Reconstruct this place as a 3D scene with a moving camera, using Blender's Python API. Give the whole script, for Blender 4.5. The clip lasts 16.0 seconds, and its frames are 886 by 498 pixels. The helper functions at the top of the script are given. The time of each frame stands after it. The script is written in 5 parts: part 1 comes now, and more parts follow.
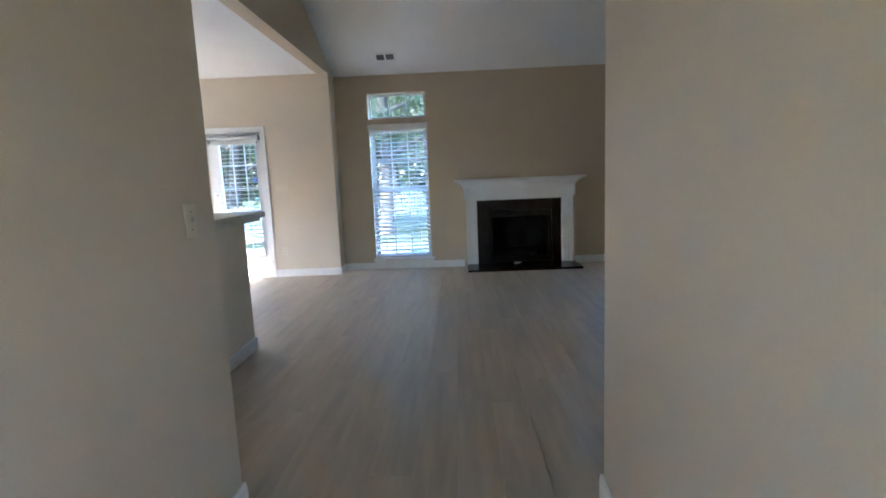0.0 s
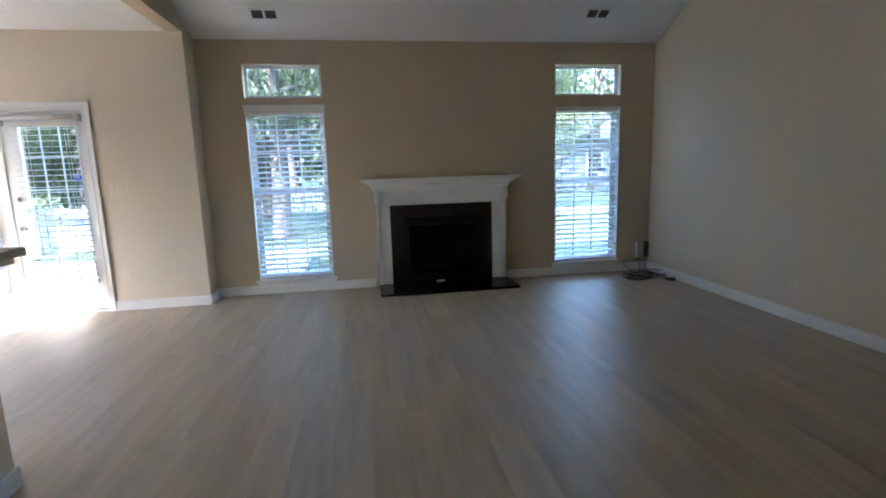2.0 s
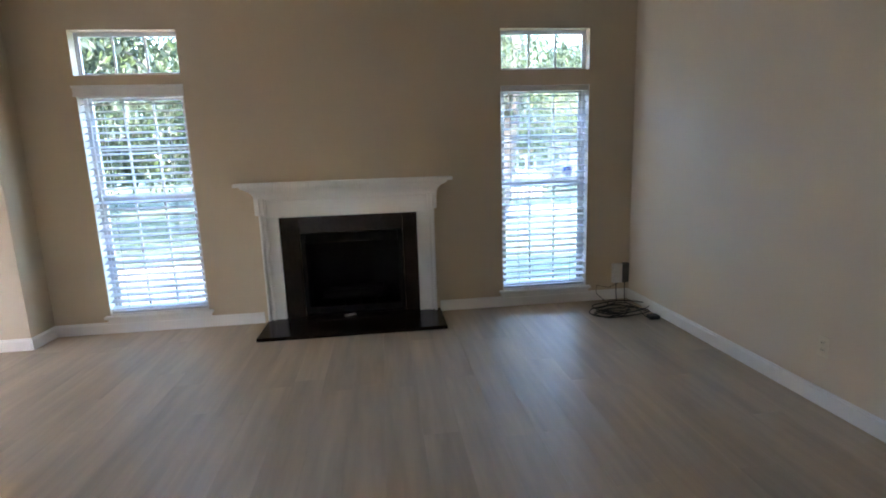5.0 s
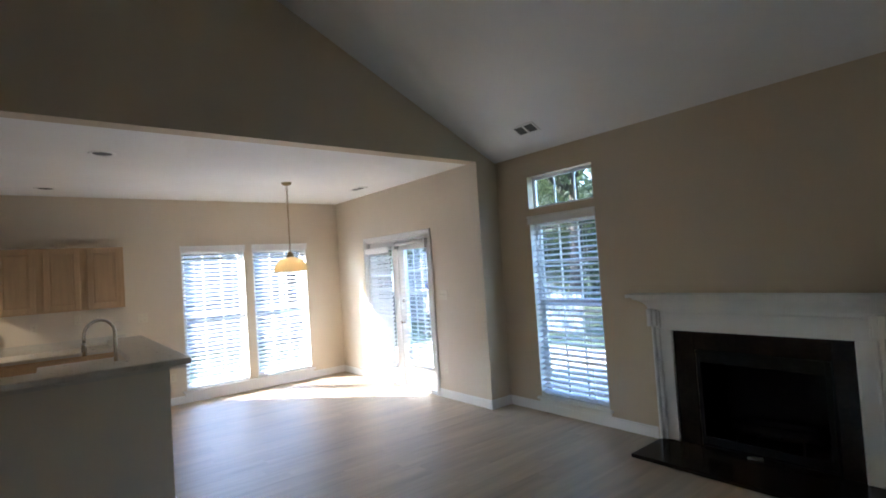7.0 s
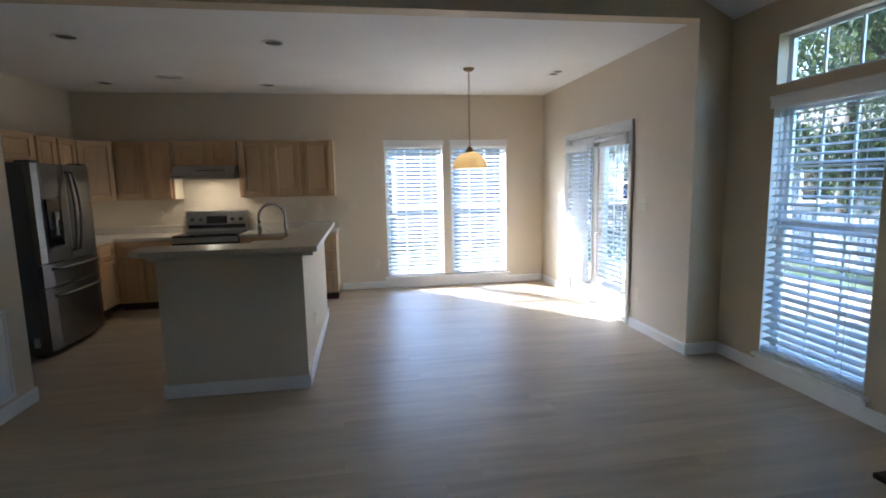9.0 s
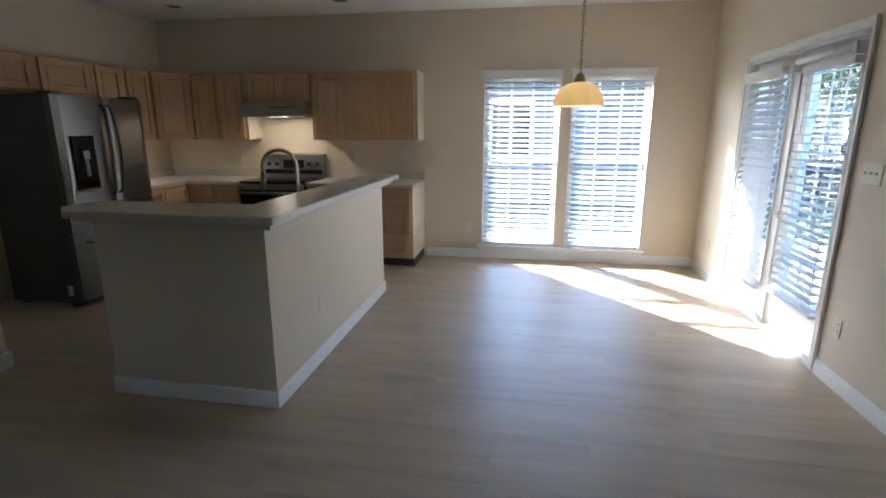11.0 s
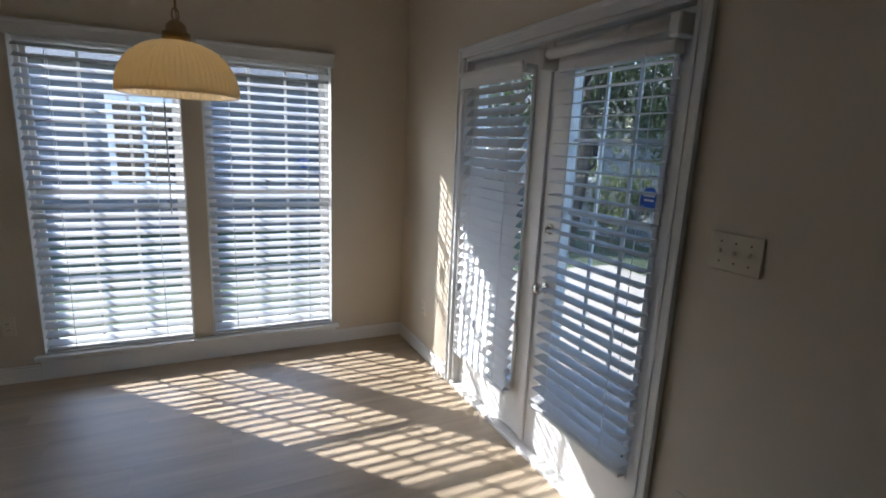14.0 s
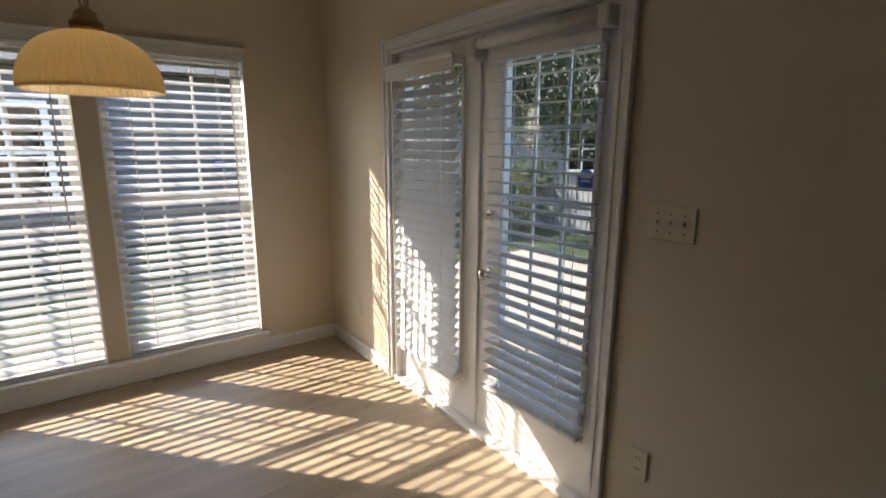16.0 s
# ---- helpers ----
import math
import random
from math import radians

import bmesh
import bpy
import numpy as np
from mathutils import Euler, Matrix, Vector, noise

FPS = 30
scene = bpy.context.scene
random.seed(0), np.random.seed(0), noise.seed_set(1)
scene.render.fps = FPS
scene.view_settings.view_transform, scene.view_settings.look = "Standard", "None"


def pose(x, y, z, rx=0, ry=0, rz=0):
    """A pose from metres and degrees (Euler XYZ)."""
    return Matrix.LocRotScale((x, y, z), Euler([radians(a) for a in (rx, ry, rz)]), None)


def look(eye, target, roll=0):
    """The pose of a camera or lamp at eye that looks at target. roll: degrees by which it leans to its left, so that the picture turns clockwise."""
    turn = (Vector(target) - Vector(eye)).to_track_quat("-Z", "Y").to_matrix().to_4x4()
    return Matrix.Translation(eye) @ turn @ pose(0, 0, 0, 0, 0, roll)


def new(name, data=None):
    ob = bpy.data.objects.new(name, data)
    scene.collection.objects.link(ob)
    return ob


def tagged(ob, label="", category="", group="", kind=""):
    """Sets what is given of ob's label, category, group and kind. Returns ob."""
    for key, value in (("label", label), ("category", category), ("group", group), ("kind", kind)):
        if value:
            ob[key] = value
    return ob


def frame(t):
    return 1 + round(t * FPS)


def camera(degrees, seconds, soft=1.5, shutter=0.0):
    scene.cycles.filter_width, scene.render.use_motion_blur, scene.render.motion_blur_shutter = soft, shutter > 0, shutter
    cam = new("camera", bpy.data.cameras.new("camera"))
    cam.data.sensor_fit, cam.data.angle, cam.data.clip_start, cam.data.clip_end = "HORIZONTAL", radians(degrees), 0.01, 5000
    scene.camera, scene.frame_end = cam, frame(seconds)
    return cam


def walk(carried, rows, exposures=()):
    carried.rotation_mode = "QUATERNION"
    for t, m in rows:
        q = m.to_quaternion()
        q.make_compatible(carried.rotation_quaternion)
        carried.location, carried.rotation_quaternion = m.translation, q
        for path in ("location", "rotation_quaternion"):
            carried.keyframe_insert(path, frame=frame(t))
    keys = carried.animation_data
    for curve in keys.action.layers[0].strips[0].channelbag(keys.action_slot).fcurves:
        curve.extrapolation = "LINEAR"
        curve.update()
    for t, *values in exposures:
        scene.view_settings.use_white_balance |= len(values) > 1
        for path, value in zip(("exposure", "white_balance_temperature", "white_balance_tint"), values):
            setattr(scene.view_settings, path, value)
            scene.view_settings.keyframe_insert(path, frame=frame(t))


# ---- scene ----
cam = camera(83.3, 16.0, soft=1.8)
SKY, SUN = 0.15, 2.0
PATH = [
    (0, (0.426, 0.424, 1.273), (0.361, 2.403, 0.995), -2.4),
    (0.5, (0.278, 0.759, 1.313), (0.261, 2.742, 1.052), -3.2),
    (1, (0.247, 1.144, 1.336), (0.275, 3.121, 1.035), -2.8),
    (1.5, (0.279, 1.508, 1.375), (0.329, 3.482, 1.06), -3.3),
    (2, (0.403, 1.846, 1.381), (0.709, 3.795, 1.05), -1.7),
    (2.5, (0.543, 2.163, 1.371), (1.064, 4.066, 1.045), -0.5),
    (3, (0.637, 2.492, 1.45), (1.602, 4.222, 1.175), -0.5),
    (5.5, (1.958, 3.174, 1.403), (1.874, 5.139, 1.041), -3.2),
    (6, (2.31, 3.245, 1.44), (1.864, 5.16, 1.072), -4.2),
    (6.5, (2.591, 3.404, 1.509), (1.58, 5.109, 1.241), -3.6),
    (7, (2.795, 3.517, 1.596), (1.234, 4.766, 1.667), -3.8),
    (7.5, (3.002, 3.642, 1.632), (1.172, 4.438, 1.77), -3.5),
    (8, (2.932, 3.914, 1.594), (1.031, 4.517, 1.738), -3.1),
    (8.5, (2.743, 4.279, 1.558), (0.781, 4.668, 1.542), -3.3),
    (9, (2.487, 4.628, 1.502), (0.529, 4.939, 1.239), -1.2),
    (9.5, (2.142, 4.892, 1.49), (0.185, 5.132, 1.154), -1.2),
    (10, (1.794, 5.155, 1.485), (-0.159, 4.978, 1.089), -1.3),
    (12.5, (-0.168, 5.677, 1.513), (-2.072, 5.307, 1.024), 0.4),
    (13, (-0.591, 5.785, 1.525), (-2.527, 5.773, 1.025), 1.0),
    (13.5, (-0.928, 5.95, 1.521), (-2.813, 6.433, 1.059), 2.6),
    (14, (-1.065, 5.892, 1.53), (-2.826, 6.747, 1.124), 2.5),
    (14.5, (-1.09, 5.784, 1.525), (-2.754, 6.815, 1.117), 0.2),
    (15, (-1.086, 5.751, 1.514), (-2.711, 6.843, 1.106), 0.2),
    (15.5, (-1.101, 5.746, 1.512), (-2.685, 6.895, 1.101), 0.3),
    (16, (-1.136, 5.747, 1.507), (-2.71, 6.909, 1.094), 0.2),
]
walk(cam, [(t, look(eye, target, roll)) for t, eye, target, roll in PATH], [(0, 5.35, 5300, 11), (1, 5.4, 5350, 11), (1.5, 5.2, 5350, 11), (2.5, 5.5, 5900, 15), (3, 5.8, 6050, 16), (5.5, 5.5, 5950, 18), (6.5, 4.8, 5700, 14), (7.5, 4.8, 5500, 11), (9, 4.5, 5400, 10), (10, 4.4, 5450, 10), (12.5, 3.7, 5500, 10), (13.5, 2.65, 5600, 11), (14, 2.6, 5600, 11), (14.5, 2.65, 6400, 12), (16, 2.7, 6800, 13)])

# ---- light ----
SUN_WAY = Vector((1.0, 0.87, -0.81)).normalized()
world = bpy.data.worlds.new("sky")
scene.world = world
world.use_nodes = True
_n = world.node_tree.nodes
_sky = _n.new("ShaderNodeTexSky")
_sky.sky_type = "NISHITA"
_sky.sun_disc = False
_sky.sun_elevation = math.asin(-SUN_WAY.z)
_sky.sun_rotation = math.atan2(-SUN_WAY.x, -SUN_WAY.y)
_bg = _n["Background"]
_bg.inputs["Strength"].default_value = SKY
world.node_tree.links.new(_sky.outputs[0], _bg.inputs[0])
_sun = bpy.data.lights.new("sun", "SUN")
_sun.energy, _sun.angle, _sun.color = SUN, radians(0.53), (1.0, 0.93, 0.82)
sun = new("sun", _sun)
sun.matrix_world = look((-20, -17, 16), Vector((-20, -17, 16)) + SUN_WAY)


# ---- materials ----
def material(name, color, rough=0.5, metal=0.0, vary=0.08, scale=6.0, fine=60.0, bump=0.0, bump_scale=None, stretch=(1, 1, 1),
             dark=None, dark_at=(0.45, 0.7), random_amount=0.0, spec=0.5, coat=0.0):
    m = bpy.data.materials.new(name)
    m.use_nodes = True
    t = m.node_tree
    b = t.nodes["Principled BSDF"]
    b.inputs["Roughness"].default_value, b.inputs["Metallic"].default_value = rough, metal
    b.inputs["Specular IOR Level"].default_value = spec
    b.inputs["Coat Weight"].default_value = coat
    tc = t.nodes.new("ShaderNodeTexCoord")
    mp = t.nodes.new("ShaderNodeMapping")
    mp.inputs["Scale"].default_value = stretch
    t.links.new(tc.outputs["Object"], mp.inputs[0])
    src = mp.outputs[0]
    info = t.nodes.new("ShaderNodeObjectInfo")
    if random_amount:
        sh = t.nodes.new("ShaderNodeVectorMath")
        sh.operation = "MULTIPLY_ADD"
        t.links.new(info.outputs["Random"], sh.inputs[0])
        sh.inputs[1].default_value = (37.0, 19.0, 53.0)
        t.links.new(src, sh.inputs[2])
        src = sh.outputs[0]

    def tex(sc, detail=4):
        n = t.nodes.new("ShaderNodeTexNoise")
        n.inputs["Scale"].default_value, n.inputs["Detail"].default_value = sc, detail
        t.links.new(src, n.inputs["Vector"])
        return n.outputs["Fac"]
    a, c = tex(scale), tex(fine, 3)
    add = t.nodes.new("ShaderNodeMath")
    add.operation = "MULTIPLY_ADD"
    t.links.new(c, add.inputs[0])
    add.inputs[1].default_value = 0.45
    t.links.new(a, add.inputs[2])
    val = add.outputs[0]
    if random_amount:
        r = t.nodes.new("ShaderNodeMath")
        r.operation = "MULTIPLY_ADD"
        t.links.new(info.outputs["Random"], r.inputs[0])
        r.inputs[1].default_value = random_amount
        t.links.new(val, r.inputs[2])
        val = r.outputs[0]
    ramp = t.nodes.new("ShaderNodeValToRGB")
    e = ramp.color_ramp.elements
    lo = dark or tuple(v * (1 - vary) for v in color)
    hi = tuple(min(1, v * (1 + vary)) for v in color)
    lo_at, hi_at = (dark_at if dark else (0.45, 0.98 + random_amount))
    e[0].position, e[0].color = lo_at, (*lo, 1)
    e[1].position, e[1].color = min(1, hi_at), (*hi, 1)
    t.links.new(val, ramp.inputs[0])
    t.links.new(ramp.outputs[0], b.inputs["Base Color"])
    rr = t.nodes.new("ShaderNodeMapRange")
    rr.inputs[3].default_value, rr.inputs[4].default_value = max(0.02, rough - 0.08), min(1, rough + 0.08)
    t.links.new(a, rr.inputs[0])
    t.links.new(rr.outputs[0], b.inputs["Roughness"])
    if bump:
        bp = t.nodes.new("ShaderNodeBump")
        bp.inputs["Strength"].default_value, bp.inputs["Distance"].default_value = bump, 0.004
        t.links.new(tex(bump_scale or fine, 3), bp.inputs["Height"])
        t.links.new(bp.outputs[0], b.inputs["Normal"])
    return m


# One house paint in two tones: the darker tan holds the window wall's shade.
WALL = material("wall_paint_shade_tan", (0.60, 0.495, 0.35), 0.62, vary=0.035, scale=1.1, fine=240, bump=0.10, bump_scale=260)
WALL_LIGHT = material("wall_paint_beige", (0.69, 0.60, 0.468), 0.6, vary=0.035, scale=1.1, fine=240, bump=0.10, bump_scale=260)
CEIL = material("ceiling_paint", (0.86, 0.85, 0.83), 0.85, vary=0.03, scale=1.6, fine=200, bump=0.15, bump_scale=180)
TRIM = material("trim_paint_white", (0.85, 0.84, 0.815), 0.35, vary=0.03, scale=3, fine=70, bump=0.04)
SLAT = material("blind_slat_white", (0.72, 0.72, 0.715), 0.42, vary=0.03, scale=3, fine=90)
_st = SLAT.node_tree
_trl, _mx = _st.nodes.new("ShaderNodeBsdfTranslucent"), _st.nodes.new("ShaderNodeMixShader")
_trl.inputs[0].default_value = (0.78, 0.80, 0.82, 1)
_mx.inputs[0].default_value = 0.15
_st.links.new(_st.nodes["Principled BSDF"].outputs[0], _mx.inputs[1])
_st.links.new(_trl.outputs[0], _mx.inputs[2])
_st.links.new(_mx.outputs[0], _st.nodes["Material Output"].inputs[0])
PLANK = material("vinyl_plank", (0.45, 0.355, 0.245), 0.42, vary=0.22, scale=1.5, fine=5, bump=0.04, bump_scale=70,
                 stretch=(4.5, 0.45, 1), random_amount=0.06, spec=0.5)
OAK = material("pickled_oak", (0.52, 0.34, 0.185), 0.42, vary=0.10, scale=3, fine=26, stretch=(10, 10, 0.8), bump=0.08, bump_scale=40, random_amount=0.25)
OAK_END = material("pale_laminate_side", (0.74, 0.64, 0.49), 0.45, vary=0.05, scale=3, fine=30, stretch=(6, 6, 0.8))
LAMINATE = material("counter_laminate", (0.60, 0.54, 0.45), 0.30, vary=0.05, scale=26, fine=190)
STEEL = material("brushed_steel", (0.19, 0.185, 0.18), 0.33, 1.0, vary=0.08, scale=3, fine=120, stretch=(1, 1, 14))
CASE = material("fridge_case_grey", (0.085, 0.088, 0.092), 0.5, vary=0.1, scale=4, fine=160, bump=0.1, bump_scale=300)
STEEL_LIGHT = material("bright_brushed_steel", (0.46, 0.45, 0.44), 0.34, 1.0, vary=0.08, scale=3, fine=120, stretch=(1, 14, 1))
NICKEL = material("satin_nickel", (0.66, 0.63, 0.58), 0.26, 1.0, vary=0.06, scale=6)
BRASS = material("polished_brass", (0.72, 0.52, 0.24), 0.2, 1.0, vary=0.08, scale=8)
BRONZE = material("aged_brass", (0.28, 0.19, 0.085), 0.35, 1.0, vary=0.15, scale=12)
BLACK = material("black_glass", (0.012, 0.012, 0.013), 0.08, vary=0.1)
DARK = material("dark_plastic", (0.022, 0.021, 0.02), 0.45, vary=0.15)
SLATE = material("dark_brown_marble", (0.020, 0.013, 0.010), 0.2, vary=0.35, scale=7, fine=40, spec=0.2)
SOOT = material("soot_black_metal", (0.012, 0.011, 0.010), 0.8, vary=0.4, scale=9, fine=50, bump=0.3, spec=0.08)
ALMOND = material("almond_plastic", (0.72, 0.65, 0.50), 0.38, vary=0.03)
WHITE_P = material("white_plastic", (0.76, 0.75, 0.73), 0.4, vary=0.03)
# Shade inside vents and recessed lights, put into a dark grey.
VENT_DARK = material("vent_shadow_grey", (0.10, 0.10, 0.10), 0.7, vary=0.2)
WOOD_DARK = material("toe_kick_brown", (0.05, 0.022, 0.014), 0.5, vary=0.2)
GRASS_M = material("lawn", (0.045, 0.066, 0.022), 0.9, vary=0.35, scale=0.6, fine=14, bump=0.5, bump_scale=30, dark=(0.026, 0.034, 0.016), dark_at=(0.5, 0.95))
CONCRETE = material("patio_concrete", (0.36, 0.31, 0.25), 0.85, vary=0.12, scale=1.2, fine=45, bump=0.2)
SIDING = material("siding_grey", (0.12, 0.125, 0.135), 0.6, vary=0.06, scale=2, fine=40)
SIDING_PALE = material("siding_pale_grey", (0.20, 0.21, 0.225), 0.6, vary=0.06, scale=2, fine=40)
SHINGLE = material("roof_shingle", (0.12, 0.11, 0.10), 0.9, vary=0.3, scale=4, fine=40, bump=0.4)
BARK = material("bark", (0.052, 0.044, 0.036), 0.9, vary=0.4, scale=5, fine=24, stretch=(3, 3, 0.6), bump=0.6)
LEAF = material("leaf", (0.042, 0.055, 0.03), 0.6, vary=0.35, scale=1.2, fine=8)
LEAF_PALE = material("leaf_pale", (0.085, 0.105, 0.045), 0.6, vary=0.35, scale=1.2, fine=8)
for _m, _c in ((LEAF, (0.06, 0.085, 0.03, 1)), (LEAF_PALE, (0.10, 0.13, 0.045, 1))):
    _lt = _m.node_tree
    _trl, _mx = _lt.nodes.new("ShaderNodeBsdfTranslucent"), _lt.nodes.new("ShaderNodeMixShader")
    _trl.inputs[0].default_value = _c
    _mx.inputs[0].default_value = 0.45
    _lt.links.new(_lt.nodes["Principled BSDF"].outputs[0], _mx.inputs[1])
    _lt.links.new(_trl.outputs[0], _mx.inputs[2])
    _lt.links.new(_mx.outputs[0], _lt.nodes["Material Output"].inputs[0])
FENCE_M = material("white_vinyl", (0.62, 0.62, 0.60), 0.5, vary=0.05)
# Tree shade on the near fence is put into this dark grey.
FENCE_GREY = material("shaded_board", (0.15, 0.155, 0.16), 0.85, vary=0.25, scale=2, fine=20, stretch=(6, 6, 0.7), random_amount=0.3)
BLUE = material("blue_plastic", (0.015, 0.085, 0.42), 0.4, vary=0.08)

GLASS = bpy.data.materials.new("window_glass")
GLASS.use_nodes = True
_t = GLASS.node_tree
_t.nodes.remove(_t.nodes["Principled BSDF"])
_mix, _tr, _gl, _fr = (_t.nodes.new("ShaderNode" + k) for k in ("MixShader", "BsdfTransparent", "BsdfGlossy", "LayerWeight"))
_fr.inputs[0].default_value = 0.5
_pw, _sc = _t.nodes.new("ShaderNodeMath"), _t.nodes.new("ShaderNodeMath")
_pw.operation, _sc.operation = "POWER", "MULTIPLY_ADD"
_pw.inputs[1].default_value, _sc.inputs[1].default_value, _sc.inputs[2].default_value = 4.0, 0.7, 0.02
_tr.inputs[0].default_value = (0.93, 0.95, 0.96, 1)
_gl.inputs["Roughness"].default_value = 0.02
_t.links.new(_fr.outputs["Facing"], _pw.inputs[0])
_t.links.new(_pw.outputs[0], _sc.inputs[0])
_t.links.new(_sc.outputs[0], _mix.inputs[0])
_t.links.new(_tr.outputs[0], _mix.inputs[1])
_t.links.new(_gl.outputs[0], _mix.inputs[2])
_t.links.new(_mix.outputs[0], _t.nodes["Material Output"].inputs[0])


def glow(name, color, strength):
    m = bpy.data.materials.new(name)
    m.use_nodes = True
    b = m.node_tree.nodes["Principled BSDF"]
    b.inputs["Base Color"].default_value = (*color, 1)
    b.inputs["Emission Color"].default_value = (*color, 1)
    b.inputs["Emission Strength"].default_value = strength
    return m


BULB = glow("warm_bulb", (1.0, 0.86, 0.66), 1.6)
LENS = glow("warm_lens", (1.0, 0.88, 0.68), 1.6)
SHADE = bpy.data.materials.new("amber_ribbed_glass")
SHADE.use_nodes = True
_b = SHADE.node_tree.nodes["Principled BSDF"]
_b.inputs["Base Color"].default_value = (0.765, 0.675, 0.49, 1)
_b.inputs["Roughness"].default_value = 0.28
_b.inputs["Coat Weight"].default_value = 0.4
_b.inputs["Subsurface Weight"].default_value = 0.0
_trl, _mx = SHADE.node_tree.nodes.new("ShaderNodeBsdfTranslucent"), SHADE.node_tree.nodes.new("ShaderNodeMixShader")
_trl.inputs[0].default_value = (0.90, 0.77, 0.52, 1)
_mx.inputs[0].default_value = 0.45
SHADE.node_tree.links.new(_b.outputs[0], _mx.inputs[1])
SHADE.node_tree.links.new(_trl.outputs[0], _mx.inputs[2])
SHADE.node_tree.links.new(_mx.outputs[0], SHADE.node_tree.nodes["Material Output"].inputs[0])


# ---- builders ----
def finish(name, bm, mat, parent=None, smooth=False, at=None):
    me = bpy.data.meshes.new(name)
    bmesh.ops.recalc_face_normals(bm, faces=bm.faces)
    if smooth:
        for f in bm.faces:
            f.smooth = True
    bm.to_mesh(me)
    bm.free()
    me.materials.append(mat)
    ob = new(name, me)
    if at is not None:
        ob.location = at
    if parent is not None:
        ob.parent = parent
        ob.matrix_parent_inverse = Matrix.Translation(-parent.location)
    return ob


def add_box(bm, x0, x1, y0, y1, z0, z1, m=None, bevel=0.0, segments=1):
    r = bmesh.ops.create_cube(bm, size=1.0, matrix=Matrix.LocRotScale(((x0 + x1) / 2, (y0 + y1) / 2, (z0 + z1) / 2), None, (x1 - x0, y1 - y0, z1 - z0)))
    vs = r["verts"]
    if bevel:
        es = list({e for v in vs for e in v.link_edges})
        out = bmesh.ops.bevel(bm, geom=es, offset=bevel, segments=segments, affect="EDGES", profile=0.5)
        vs = [v for v in out["verts"]] if not vs[0].is_valid else vs
        vs = list({v for f in out["faces"] for v in f.verts} | {v for v in vs if v.is_valid})
    if m is not None:
        bmesh.ops.transform(bm, matrix=m, verts=vs)
    return vs


def box(name, x0, x1, y0, y1, z0, z1, mat, parent=None, bevel=0.0, segments=1):
    bm = bmesh.new()
    add_box(bm, x0, x1, y0, y1, z0, z1, bevel=bevel, segments=segments)
    return finish(name, bm, mat, parent)


def boxes(name, rows, mat, parent=None, bevel=0.0):
    bm = bmesh.new()
    for r in rows:
        add_box(bm, *r, bevel=bevel)
    return finish(name, bm, mat, parent)


def add_tube(bm, points, radius, sides=10, closed=False):
    """A round tube along points."""
    pts = [Vector(p) for p in points]
    rings = []
    n = len(pts)
    ref = None
    for i, p in enumerate(pts):
        d = (pts[(i + 1) % n] - pts[i - 1]) if closed else (pts[min(i + 1, n - 1)] - pts[max(i - 1, 0)])
        d.normalize()
        if ref is None:
            ref = d.orthogonal().normalized()
        ref = (ref - d * ref.dot(d)).normalized()
        side = d.cross(ref)
        rings.append([bm.verts.new(p + (ref * math.cos(a) + side * math.sin(a)) * radius) for a in (math.tau * k / sides for k in range(sides))])
    for i in range(n if closed else n - 1):
        a, b = rings[i], rings[(i + 1) % n]
        for k in range(sides):
            bm.faces.new((a[k], a[(k + 1) % sides], b[(k + 1) % sides], b[k]))
    if not closed:
        bm.faces.new(rings[0]), bm.faces.new(rings[-1])


def tube(name, points, radius, mat, parent=None, sides=10, closed=False):
    bm = bmesh.new()
    add_tube(bm, points, radius, sides, closed)
    return finish(name, bm, mat, parent, smooth=True)


def lathe(name, profile, mat, parent=None, at=(0, 0, 0), turn=None, sides=32, ribs=0.0, smooth=True):
    """Turns a profile of (radius, height) about z; turn: a rotation of the whole."""
    bm = bmesh.new()
    rings = []
    for r, z in profile:
        rings.append([bm.verts.new(((r * (1 + (ribs if k % 2 else 0))) * math.cos(math.tau * k / sides), (r * (1 + (ribs if k % 2 else 0))) * math.sin(math.tau * k / sides), z)) for k in range(sides)])
    for a, b in zip(rings, rings[1:]):
        for k in range(sides):
            bm.faces.new((a[k], a[(k + 1) % sides], b[(k + 1) % sides], b[k]))
    bmesh.ops.remove_doubles(bm, verts=bm.verts, dist=1e-5)
    bmesh.ops.transform(bm, matrix=Matrix.Translation(at) @ (turn or Matrix()), verts=bm.verts)
    return finish(name, bm, mat, parent, smooth=smooth)


def prism(name, outline, lo, hi, mat, axis="z", parent=None, bevel=0.0):
    """Extrudes an outline from lo to hi along an axis; the outline is in the other two axes, in order."""
    def put(a, b, c):
        return {"z": (a, b, c), "y": (a, c, b), "x": (c, a, b)}[axis]
    bm = bmesh.new()
    low = [bm.verts.new(put(a, b, lo)) for a, b in outline]
    top = [bm.verts.new(put(a, b, hi)) for a, b in outline]
    bm.faces.new(low), bm.faces.new(top)
    for i in range(len(outline)):
        j = (i + 1) % len(outline)
        bm.faces.new((low[i], low[j], top[j], top[i]))
    if bevel:
        bmesh.ops.bevel(bm, geom=list(bm.edges), offset=bevel, segments=2, affect="EDGES", profile=0.5)
    return finish(name, bm, mat, parent)


def thing(name, at, label, category, group="", kind=""):
    e = new(name)
    e.location = at
    return tagged(e, label, category, group, kind)


